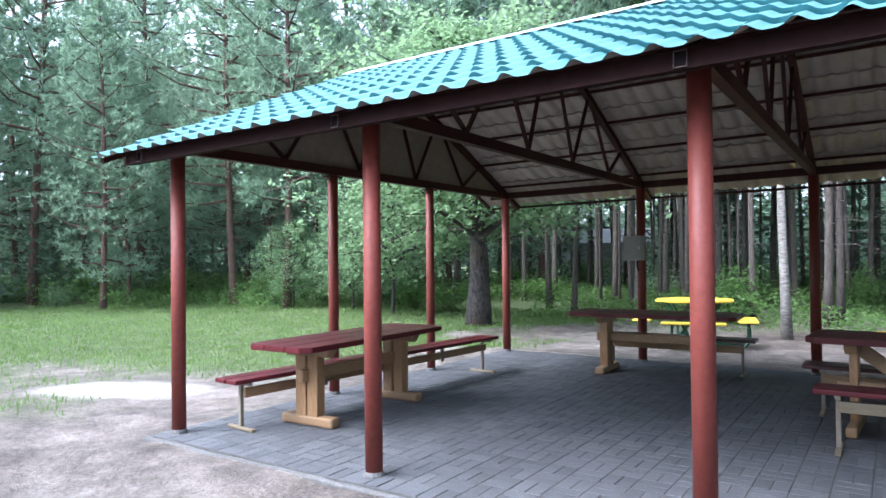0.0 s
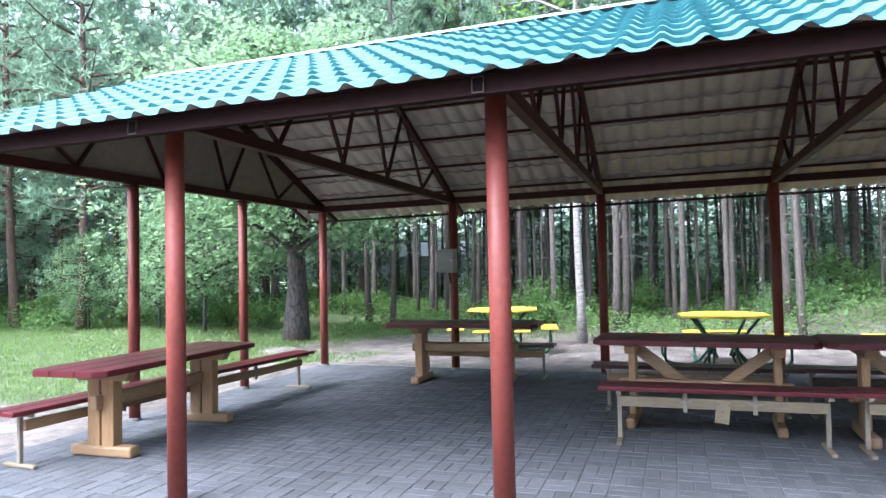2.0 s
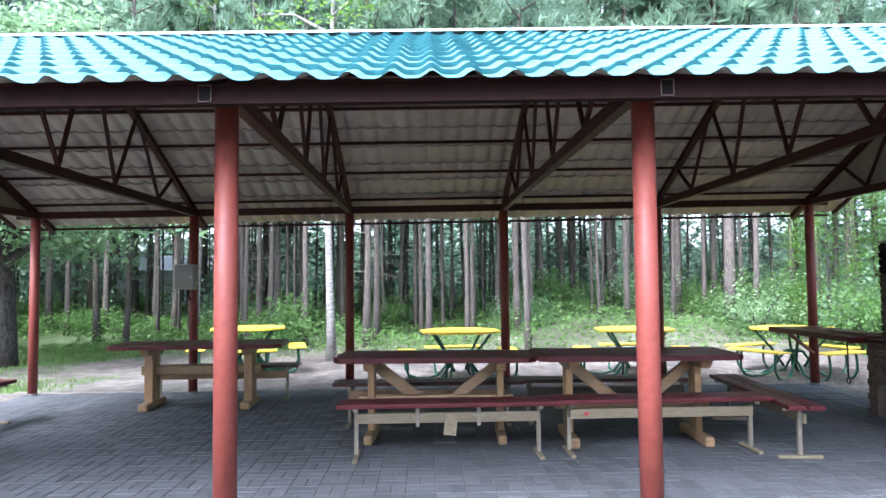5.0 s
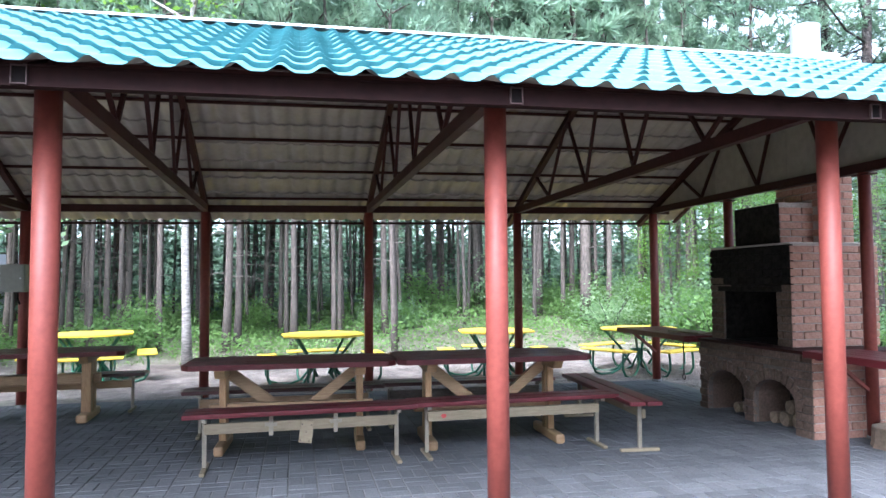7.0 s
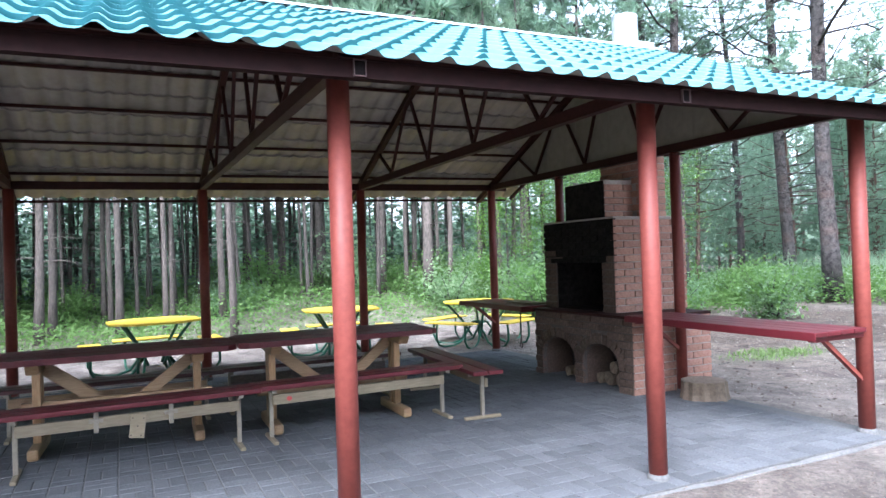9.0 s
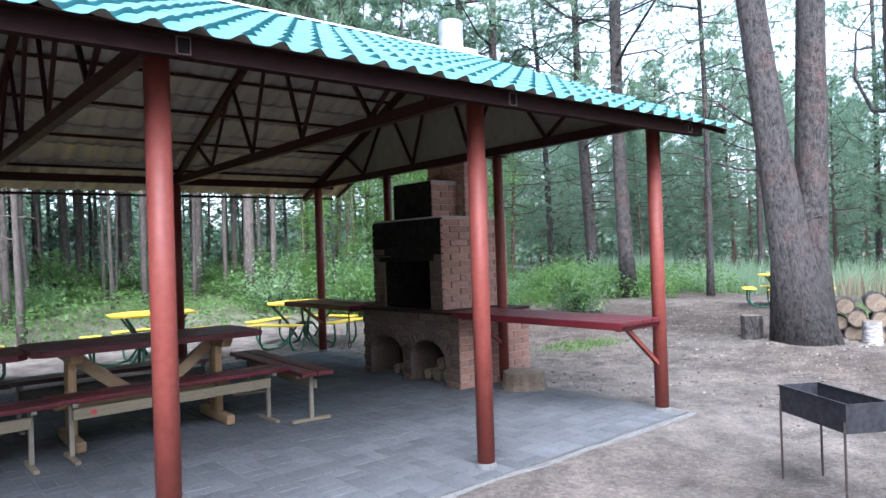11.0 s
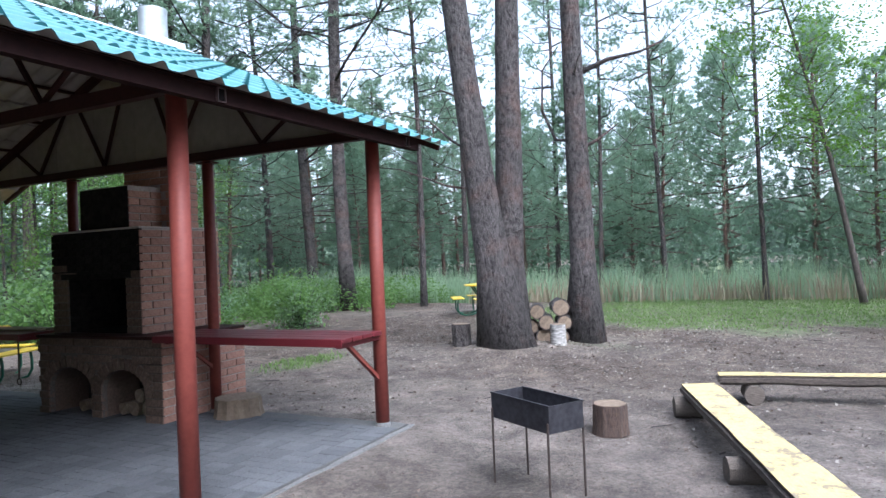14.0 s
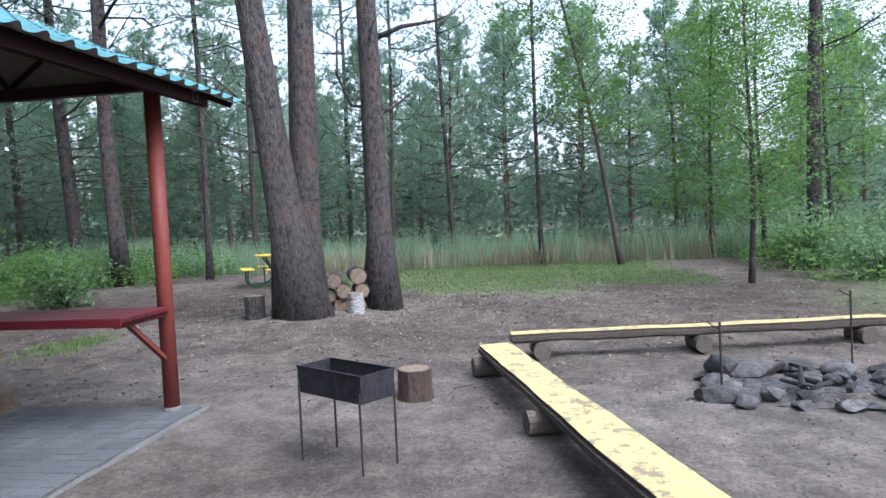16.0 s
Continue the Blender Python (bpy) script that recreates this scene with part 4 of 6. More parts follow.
brick_face((CX, CY0, 0), (1, 0, 0), (0, -1, 0), CX1 - CX, UTOP + 0.02, 12)
bm = bmesh.new()
pipe(bm, [(5.41, 6.22, 3.4), (5.41, 6.22, 4.12)], 0.145, 24, False)
pipe(bm, [(5.41, 6.22, 4.12), (5.41, 6.22, 3.4)], 0.138, 24, False)
pipe(bm, [(5.41, 6.22, 4.10), (5.41, 6.22, 4.125)], 0.149, 24, False)
part("flue_pipe", bm, M["zinc"], oven, "galvanised flue pipe above the roof", True)
bm = bmesh.new()
box(bm, 5.2, 5.63, 5.98, 6.46, 3.62, 3.78, 0.02)
part("flue_flashing", bm, M["ridge"], oven)
# split logs inside the niches
for y, z, r0 in ((5.60, 0.08, 0.075), (5.78, 0.075, 0.07), (5.70, 0.20, 0.065), (5.93, 0.065, 0.06), (6.34, 0.07, 0.06), (6.5, 0.06, 0.055)):
    lg = thing("firewood_log", "split firewood log lying in an oven niche", "firewood", "niche firewood", (FX + 0.12, y, z))
    bm = bmesh.new()
    pipe(bm, [(0, 0, 0), (0.2, 0.01, 0), (0.38, 0, 0.01)], r0, 9, True, 0.25, y)
    part("wood", bm, M["log_end"], lg)


# side counters between oven and corner posts
def counter(x0, x1, y0, y1, z, brace, note):
    c = thing("counter_shelf", note, "counter", "oven side counters")
    n = 4
    w = (x1 - x0) / n
    for k in range(n):
        bm = bmesh.new()
        box(bm, x0 + k * w + 0.003, x0 + (k + 1) * w - 0.003, y0, y1, z - 0.035, z, 0.006)
        part("plank", bm, M["table_top"], c)
    for yy in (y0 + 0.06, y1 - 0.12):
        bm = bmesh.new()
        box(bm, x0 + 0.03, x1 + 0.02, yy - 0.025, yy + 0.025, z - 0.075, z - 0.036, 0.004)
        part("bearer", bm, M["table_top"], c)
    bm = bmesh.new()
    box(bm, x0 - 0.012, x0 + 0.001, y0 - 0.004, y1, z - 0.06, z - 0.002, 0.003)
    part("front_edge", bm, M["table_top"], c)
    bm = bmesh.new()
    beam(bm, *brace, 0.03, 0.03, 0.003)
    part("brace", bm, M["post"], c)


counter(4.43, 5.0, 3.27, 5.24, 0.785, ((4.58, 3.34, 0.735), (5.01, 3.335, 0.40)), "maroon plank counter between the oven and a corner post")
counter(4.36, 5.0, 7.0, 8.62, 0.785, ((4.55, 8.60, 0.735), (5.03, 8.80, 0.42)), "maroon plank counter behind the oven, braced to a post")
bm = bmesh.new()
beam(bm, (4.62, 5.16, 0.735), (5.03, 5.16, 0.42), 0.03, 0.03, 0.003)
solid("counter_brace", bm, M["post"], "red steel brace under the counter", "brace")
boards = thing("loose_boards", "two pale loose boards lying on the counter", "boards", at=(4.66, 7.35, 0.789), turn=96)
for k in range(2):
    bm = bmesh.new()
    box(bm, -0.28, 0.28, -0.11 + k * 0.115, -0.005 + k * 0.115, 0, 0.022, 0.004)
    part("board", bm, M["pale_rail"], boards)


# iron poker with a ring hanging beside the oven
poker = thing("hanging_poker", "thin iron poker with a ring hanging from the counter", "poker", at=(4.41, 7.10, 0.0))
bm = bmesh.new()
pipe(bm, [(0, 0, 0.745), (0.004, 0.002, 0.55), (0, 0, 0.34)], 0.008, 8)
part("rod", bm, M["rod"], poker)
bm = bmesh.new()
pipe(bm, [(0.001, 0.03 * math.sin(k * math.pi / 9), 0.312 + 0.03 * math.cos(k * math.pi / 9)) for k in range(19)], 0.006, 6, False)
part("ring", bm, M["rod"], poker)

# ---------------------------------------------------------------- yard things
def log_piece(name, label, category, at, r, h, group="", birch=False, lying=None, bark=None):
    """A sawn log: bark sleeve with rough sides and pale sawn ends."""
    t = thing(name, label, category, group, at)
    m = Matrix.Identity(4) if lying is None else Matrix.Rotation(radians(lying), 4, "Z") @ Matrix.Rotation(radians(90), 4, "Y")
    seed = at[0] * 3 + at[1]
    bm = bmesh.new()
    pipe(bm, [(0, 0, 0), (0, 0, h * 0.33), (0, 0, h * 0.66), (0, 0, h)], [r * 1.06, r, r * 0.99, r * 0.98], 26, True, 0.10, seed)
    for v in bm.verts:
        a = math.atan2(v.co.y, v.co.x)
        if v.co.z < h + 1:
            k = 1 + 0.03 * math.sin(a * 13 + seed) + 0.02 * math.sin(a * 7)
            v.co.x, v.co.y = v.co.x * k, v.co.y * k
    bm.transform(m)
    part("bark", bm, M["birch"] if birch else bark or M["bark"], t)
    for z, d in ((h, 1), (0, -1)):
        bm = bmesh.new()
        pipe(bm, [(0, 0, z - d * 0.005), (0, 0, z + d * 0.004)], r * 0.91, 22, True, 0.08, seed)
        bm.transform(m)
        part("sawn_end", bm, M["log_end"], t)
    return t


log_piece("log_slab", "wide flat sawn log slab beside the oven", "log", (5.02, 4.86, -0.01), 0.21, 0.17, bark=M["log_end"])
log_piece("chopping_stump", "sawn pine stump with bark standing on bare dirt", "stump", (5.66, 1.60, -0.085), 0.135, 0.235, bark=M["stump_bark"])
log_piece("log_stool", "upright grey log stool beside the twin pine", "stump", (9.53, 4.66, -0.07), 0.145, 0.42)
log_piece("birch_log", "short upright birch log before the woodpile", "log", (10.12, 3.34, -0.07), 0.12, 0.36, birch=True)
RIGHT = Vector((0.32, -0.947, 0))
for k, (u, z, r) in enumerate(((-0.40, 0.10, 0.115), (-0.17, 0.08, 0.095), (0.05, 0.11, 0.125), (0.31, 0.10, 0.115), (-0.31, 0.30, 0.10), (-0.11, 0.27, 0.10), (0.10, 0.33, 0.115), (0.36, 0.32, 0.11), (-0.22, 0.46, 0.09), (-0.03, 0.50, 0.11), (0.31, 0.55, 0.13))):
    p = Vector((10.3, 3.66, -0.06)) + RIGHT * (u * 1.05 - 0.02)
    log_piece("firewood_log", "round sawn log stacked in the woodpile", "firewood", (p.x + 0.03 * (k % 3), p.y, z - 0.04), r, 0.5, "woodpile logs", lying=18 + (k % 3) * 4)

# charcoal grill
grill = thing("charcoal_grill", "small black sheet-steel charcoal grill on thin legs", "grill", at=(4.21, 1.722, -0.085), turn=math.degrees(math.atan2(0.48, 0.31)))
L2, W2, Z0, Z1 = 0.28, 0.128, 0.425, 0.583
for nm, a in (("side_wall", (-L2, L2, -W2, -W2 + 0.004)), ("side_wall", (-L2, L2, W2 - 0.004, W2)), ("end_wall", (-L2, -L2 + 0.004, -W2 + 0.004, W2 - 0.004)), ("end_wall", (L2 - 0.004, L2, -W2 + 0.004, W2 - 0.004))):
    bm = bmesh.new()
    box(bm, *a, Z0, Z1)
    if nm == "side_wall":
        box(bm, a[0] - 0.006, a[1] + 0.006, a[2] - 0.004, a[3] + 0.004, Z1 - 0.008, Z1 + 0.002)
    part(nm, bm, M["grill"], grill)
bm = bmesh.new()
box(bm, -L2 + 0.004, L2 - 0.004, -W2 + 0.004, W2 - 0.004, Z0, Z0 + 0.004)
part("bottom", bm, M["grill"], grill)
bm = bmesh.new()
box(bm, -L2 + 0.02, L2 - 0.02, -W2 + 0.02, W2 - 0.02, Z0 + 0.005, Z0 + 0.02, 0.006)
part("ash_bed", bm, M["ash"], grill)
for sx in (-1, 1):
    for sy in (-1, 1):
        bm = bmesh.new()
        pipe(bm, [(sx * (L2 - 0.01), sy * (W2 + 0.004), Z0 + 0.06), (sx * (L2 - 0.01), sy * (W2 + 0.004), -0.01)], 0.007, 8)
        part("leg", bm, M["rod"], grill)


# low yellow plank benches round the fire pit
def plank_bench(p, q, width, z, thick, supports):
    p, q = Vector((*p, 0)), Vector((*q, 0))
    d = (q - p)
    b = thing("plank_bench", "low plank bench painted worn yellow, lying on log rounds", "bench", "fire pit benches", (p.x, p.y, 0), math.degrees(math.atan2(d.y, d.x)))
    ln = d.length
    bm = bmesh.new()
    box(bm, 0, ln, -width / 2, width / 2, z - thick, z - 0.004)
    bmesh.ops.subdivide_edges(bm, edges=[e for e in bm.edges if e.calc_length() > 1], cuts=40)
    bmesh.ops.bevel(bm, geom=[e for e in bm.edges if len(e.link_faces) == 2 and e.calc_face_angle(0) > 0.5], offset=0.02, segments=2, affect="EDGES")
    for v in bm.verts:
        n0 = noise.noise(Vector((v.co.x * 1.3, v.co.y * 2, 5)))
        v.co.y *= 1 + 0.10 * noise.noise(Vector((v.co.x * 0.9, 1, 0)))
        v.co.z += 0.014 * n0 - (0.012 if v.co.z < z - thick * 0.6 else 0) * noise.noise(v.co * 3)
    part("plank", bm, M["dark_wood"], b, "weathered dark split log")
    n = 60
    verts, faces = [], []
    for i in range(n + 1):
        x = ln * i / n
        e = 0.016 + 0.012 * noise.noise(Vector((x * 6, 3, 0)))
        w = width / 2 * (1 + 0.10 * noise.noise(Vector((x * 0.9, 1, 0))))
        for s in (-1, -0.33, 0.33, 1):
            y = s * (w - e)
            verts.append((x if 0 < i < n else x + (0.012 if i == 0 else -0.012), y, z + 0.0035 + 0.014 * noise.noise(Vector((x * 1.3, y * 2, 5)))))
    for i in range(n):
        for k in range(3):
            a = i * 4 + k
            faces.append((a, a + 1, a + 5, a + 4))
    me = raw_mesh("painted_top", verts, faces, M["yellow_old"])
    ob = new("painted_top", me)
    ob.parent = b
    ob["label"] = "worn yellow paint"
    for s in supports:
        bm = bmesh.new()
        r = (z - thick + 0.09) / 2
        pipe(bm, [(s * ln, -width * 0.75, -0.085 + r), (s * ln, 0, -0.085 + r), (s * ln, width * 0.75, -0.085 + r)], r, 16, True, 0.12, s * 9)
        part("log_round", bm, M["old_wood"], b)


plank_bench((6.56, 1.03), (2.30, -0.29), 0.31, 0.165, 0.085, (0.035, 0.42, 0.80))
plank_bench((7.07, 0.91), (7.62, -2.78), 0.21, 0.165, 0.085, (0.08, 0.50, 0.93))

# fire pit
def rock(at, size, seed, group="fire pit stones"):
    bm = bmesh.new()
    bmesh.ops.create_icosphere(bm, subdivisions=3, radius=1)
    g = random.Random(seed)
    off = Vector((g.uniform(0, 50), g.uniform(0, 50), g.uniform(0, 50)))
    cuts = [(Vector((g.uniform(-1, 1), g.uniform(-1, 1), g.uniform(-0.6, 1))).normalized(), g.uniform(0.5, 0.9)) for _ in range(11)]
    for v in bm.verts:
        p = v.co.copy()
        for nrm, dist in cuts:
            k = p.dot(nrm)
            if k > dist:
                p -= nrm * (k - dist) * 0.97
        p *= 1 + 0.10 * noise.noise(p * 1.5 + off) + 0.04 * noise.noise(p * 5 + off)
        v.co = Vector((p.x * size[0], p.y * size[1], p.z * size[2]))
    bm.transform(pose(*at, 0, 0, g.uniform(0, 180)))
    ob = solid("stone", bm, M["stone"], "grey field stone ringing the fire pit", "stone", group)
    return ob


g0 = random.Random(5)
PIT = Vector((5.78, -1.52, -0.08))
for k in range(19):
    a = 2 * math.pi * k / 19 + g0.uniform(-0.1, 0.1)
    rr = 0.72 + g0.uniform(-0.08, 0.1)
    s = g0.uniform(0.09, 0.155)
    rock((PIT.x + math.cos(a) * rr * 0.8, PIT.y + math.sin(a) * rr * 1.15, -0.085 + s * 0.30), (s * 1.3, s, s * 0.56), k)
rock((6.10, -0.85, 0.05), (0.20, 0.14, 0.13), 77)
for k in range(6):
    rock((PIT.x + g0.uniform(-0.3, 0.3), PIT.y + g0.uniform(-0.5, 0.5), -0.04), (0.1, 0.12, 0.06), 100 + k)
bm = bmesh.new()
bmesh.ops.create_circle(bm, cap_ends=True, segments=30, radius=0.7)
bmesh.ops.subdivide_edges(bm, edges=bm.edges[:], cuts=3, use_grid_fill=True)
for v in bm.verts:
    v.co = Vector((PIT.x + v.co.x * 0.8, PIT.y + v.co.y * 1.1, -0.075 + 0.05 * noise.noise(v.co * 5)))
solid("ash_heap", bm, M["ash"], "grey ash inside the fire pit", "ash", kind="stuff")
for k in range(9):
    a = g0.uniform(0, 6.28)
    p = PIT + Vector((g0.uniform(-0.35, 0.35), g0.uniform(-0.5, 0.5), 0.08))
    bm = bmesh.new()
    ln = g0.uniform(0.12, 0.3)
    pipe(bm, [p, p + Vector((math.cos(a) * ln, math.sin(a) * ln, g0.uniform(-0.02, 0.08)))], [0.022, 0.014], 7, True, 0.45, k)
    solid("charred_stick", bm, M["char"], "charred stick lying in the fire pit", "firewood", "fire pit sticks")
for (x, y), h in (((5.57, -0.71), 0.58), ((6.60, -2.03), 0.66)):
    t = thing("spit_stake", "thin rusty iron stake driven in beside the fire pit", "stake", "fire pit stakes", (x, y, -0.1))
    bm = bmesh.new()
    pipe(bm, [(0, 0, 0), (0.005, 0.004, h)], 0.009, 8)
    part("rod", bm, M["rod"], t)
    bm = bmesh.new()
    pipe(bm, [(0.005, 0.004, h - 0.05), (0.03, 0.06, h - 0.02), (0.035, 0.085, h + 0.01)], 0.006, 6)
    part("fork", bm, M["rod"], t)


# yellow picnic tables with bent green tube frames
def park_table(at, turn):
    t = thing("park_table", "yellow picnic table with four seats on bent green tubes", "table", "yellow park tables", at, turn)
    s, c, z = 0.58, 0.30, 0.755
    o = [(-s + c, -s), (s - c, -s), (s, -s + c), (s, s - c), (s - c, s), (-s + c, s), (-s, s - c), (-s, -s + c)]
    bm = bmesh.new()
    f = bm.faces.new([bm.verts.new((a, b, z - 0.026)) for a, b in o])
    r = bmesh.ops.extrude_face_region(bm, geom=[f])
    for v in r["geom"]:
        if isinstance(v, bmesh.types.BMVert):
            v.co.z = z
    bmesh.ops.bevel(bm, geom=bm.edges[:], offset=0.006, segments=2, affect="EDGES")
    part("tabletop", bm, M["yellow"], t)
    for k in range(4):
        m = Matrix.Rotation(math.pi / 2 * k, 4, "Z")
        bm = bmesh.new()
        box(bm, -0.46, 0.46, -0.92, -0.64, 0.425, 0.448, 0.007)
        bm.transform(m)
        part("seat", bm, M["yellow"], t)
        for sx in (-0.3, 0.3):
            pts = [(sx * 0.35, -0.06, 0.40), (sx * 0.6, -0.3, 0.08), (sx * 0.75, -0.45, 0.02), (sx * 0.95, -0.62, 0.02), (sx, -0.74, 0.06), (sx, -0.80, 0.16), (sx, -0.80, 0.30), (sx, -0.78, 0.425)]
            bm = bmesh.new()
            pipe(bm, pts, 0.019, 8)
            bm.transform(m)
            part("seat_tube", bm, M["green_tube"], t, smooth=True)
        bm = bmesh.new()
        pipe(bm, [(0.10, -0.10, 0.16), (0.22, -0.22, 0.44), (0.40, -0.40, 0.725)], 0.021, 8)
        bm.transform(m)
        part("top_tube", bm, M["green_tube"], t, smooth=True)
    bm = bmesh.new()
    n = 28
    pipe(bm, [(0.13 * math.cos(2 * math.pi * k / n), 0.13 * math.sin(2 * math.pi * k / n), 0.40) for k in range(n + 1)], 0.016, 7, False)
    part("hub_ring", bm, M["green_tube"], t, smooth=True)
    return t


first = park_table((0.46, 10.2, -0.085), 5)
for x, y, a in ((-2.96, 11.25, 12), (3.20, 10.53, -8), (5.63, 10.38, 24), (15.95, 6.85, 30)):
    copy_thing(first, pose(x, y, float(ground_z(x, y)) - 0.01, 0, 0, a))


# ---------------------------------------------------------------- trees
def tuft_arrays(g, centre, axis, n, length, width, spread=0.9):
    """Little fans of narrow blades, n at each centre."""
    N = len(centre)
    c = np.repeat(centre, n, 0)
    a = np.repeat(axis, n, 0)
    d = a + spread * g.normal(size=(N * n, 3))
    d /= np.linalg.norm(d, axis=1, keepdims=True) + 1e-9
    s = np.cross(d, g.normal(size=(N * n, 3)))
    s /= np.linalg.norm(s, axis=1, keepdims=True) + 1e-9
    ln = length * g.uniform(0.6, 1.2, (N * n, 1))
    w = width * g.uniform(0.7, 1.3, (N * n, 1))
    v = np.stack([c - s * w / 2, c + s * w / 2, c + d * ln], 1).reshape(-1, 3)
    return v, np.arange(len(v)).reshape(-1, 3)


def leaf_arrays(g, centre, size, flat=0.5):
    """Rhombic leaves, one at each centre, turned at random."""
    N = len(centre)
    d = g.normal(size=(N, 3)) * (1, 1, flat)
    d /= np.linalg.norm(d, axis=1, keepdims=True)
    s = np.cross(d, g.normal(size=(N, 3)) * 0.6 + (0, 0, 1))
    s /= np.linalg.norm(s, axis=1, keepdims=True) + 1e-9
    k = np.asarray(size).reshape(-1, 1) * g.uniform(0.6, 1.3, (N, 1))
    v = np.stack([centre - d * k * 0.6, centre + s * k * 0.33, centre + d * k * 0.6, centre - s * k * 0.33], 1).reshape(-1, 3)
    return v, np.arange(len(v)).reshape(-1, 4)


def trunk_bm(height, r0, g, bend=0.15, sides=10, n=9, flare=1.25, taper=0.35, lean=(0, 0)):
    pts, rad = [], []
    p1, p2 = g.uniform(0, 6.28), g.uniform(0, 6.28)
    for i in range(n + 1):
        f = i / n
        z = height * f ** 1.15
        pts.append((bend * math.sin(f * 4 + p1) * f + lean[0] * f, bend * math.sin(f * 3.2 + p2) * f + lean[1] * f, z - 0.12 * (i == 0)))
        rad.append(r0 * (1 - (1 - taper) * f) * (1 + (flare - 1) * math.exp(-z / (r0 * 2.2))))
    return pts, rad


def at_height(pts, z):
    for a, b in zip(pts, pts[1:]):
        if b[2] >= z:
            k = (z - a[2]) / max(1e-6, b[2] - a[2])
            return Vector(a).lerp(Vector(b), k)
    return Vector(pts[-1])


def pine(name, label, height, r0, crown_from, reach, n_branch, seed, bark, tufts=16, blades=11, dead=8, sides=10, group="", bend=0.15, tuft_len=0.24, tuft_w=0.030, lean=(0, 0), limbs=(), flare=1.25, dead_len=1.0, loose=0.28, arms=0):
    """A pine: tapered trunk, boughs, dead twigs below the crown and needle tufts on the boughs."""
    g = np.random.RandomState(seed)
    t = thing(name, label, "tree", group)
    pts, rad = trunk_bm(height, r0, g, bend, sides, lean=lean, flare=flare)
    bm = bmesh.new()
    pipe(bm, pts, rad, sides, True, 0.16, seed)
    part("trunk", bm, bark, t, smooth=True)
    bm = bmesh.new()
    cs, ax = [], []
    for i in range(n_branch):
        f = (i + g.uniform(0, 1)) / n_branch
        z = crown_from + (height - crown_from) * f ** 0.9
        p = at_height(pts, z)
        a = i * 2.4 + g.uniform(-0.5, 0.5)
        ln = reach * (1 - 0.75 * f) * g.uniform(0.6, 1.15) * (0.55 + 0.45 * min(1, f * 5))
        rise = g.uniform(-0.15, 0.35) + 0.4 * f
        d = Vector((math.cos(a), math.sin(a), rise)).normalized()
        q1 = p + d * ln * 0.5 + Vector((0, 0, -0.06 * ln))
        q2 = p + d * ln + Vector((0, 0, 0.04 * ln))
        pipe(bm, [p, q1, q2], [0.012 + 0.014 * ln, 0.008 + 0.007 * ln, 0.005], 5, False)
        for k in range(tufts):
            s = g.uniform(0.22, 1.0)
            b = p.lerp(q1, s * 2) if s < 0.5 else q1.lerp(q2, s * 2 - 1)
            side = Vector((-d.y, d.x, 0)) * g.normal() * loose * ln * (1.15 - s) + Vector((0, 0, g.normal() * 0.25 * loose * ln + 0.03))
            cs.append(b + side)
            ax.append(d * 0.6 + side.normalized() * 0.5 + Vector((0, 0, 0.4)))
    for i in range(dead):
        z = g.uniform(min(1.6, crown_from * 0.5), crown_from + 0.5)
        p = at_height(pts, z)
        a = g.uniform(0, 6.28)
        ln = dead_len * g.uniform(0.3, 1.3) * min(1.3, 5 * r0 + 0.3)
        q = p + Vector((math.cos(a) * ln, math.sin(a) * ln, g.uniform(-0.25, 0.15) * ln))
        pipe(bm, [p, p.lerp(q, 0.5) + Vector((0, 0, 0.06 * ln)), q], [0.016, 0.010, 0.004], 4, False)
    for i in range(arms):                   # long crooked half-bare limbs that turn upwards
        p = at_height(pts, crown_from * 0.62 + (height * 0.75 - crown_from * 0.62) * (i + g.uniform(0, 1)) / arms)
        a, ln = i * 2.4 + g.uniform(-0.5, 0.5), reach * g.uniform(0.7, 1.3)
        d = Vector((math.cos(a), math.sin(a), 0))
        q1 = p + d * ln * 0.3 + Vector((0, 0, g.uniform(-0.05, 0.12) * ln))
        q2 = p + d * ln * 0.62 + Vector((g.normal() * 0.08 * ln, g.normal() * 0.08 * ln, g.uniform(0.1, 0.4) * ln))
        q3 = p + d * ln * 0.95 + Vector((g.normal() * 0.1 * ln, g.normal() * 0.1 * ln, g.uniform(0.3, 0.9) * ln))
        pipe(bm, [p, q1, q2, q3], [0.15 * r0 + 0.009, 0.12 * r0 + 0.007, 0.08 * r0 + 0.005, 0.005], 6, False)
        for base, far in ((q1, 0.5), (q2, 0.45), (q2, 0.35)):
            e = base + Vector((d.x + g.normal() * 0.8, d.y + g.normal() * 0.8, g.uniform(-0.2, 0.9))) * ln * far
            pipe(bm, [base, base.lerp(e, 0.5) + Vector((0, 0, 0.05 * ln)), e], [0.011, 0.008, 0.003], 4, False)
            if g.uniform() < 0.55:
                for k in range(tufts // 2):
                    cs.append(e + Vector(g.normal(size=3) * 0.16 * ln * np.array((1, 1, 0.5))))
                    ax.append(d * 0.5 + Vector((0, 0, 0.5)))
    for limb, lr in limbs:
        pipe(bm, [Vector(c) for c in limb], [lr * (1 - 0.8 * k / (len(limb) - 1)) for k in range(len(limb))], 8, True, 0.15, seed)
    tagged(part("branchwork", bm, bark, t, smooth=True), kind="stuff")
    if cs:
        v, f = tuft_arrays(g, np.array(cs), np.array(ax), blades, tuft_len, tuft_w)
        ob = tagged(new("crown", raw_mesh("crown", v, f, M["needle"])), kind="stuff")
        ob.parent = t
    return t


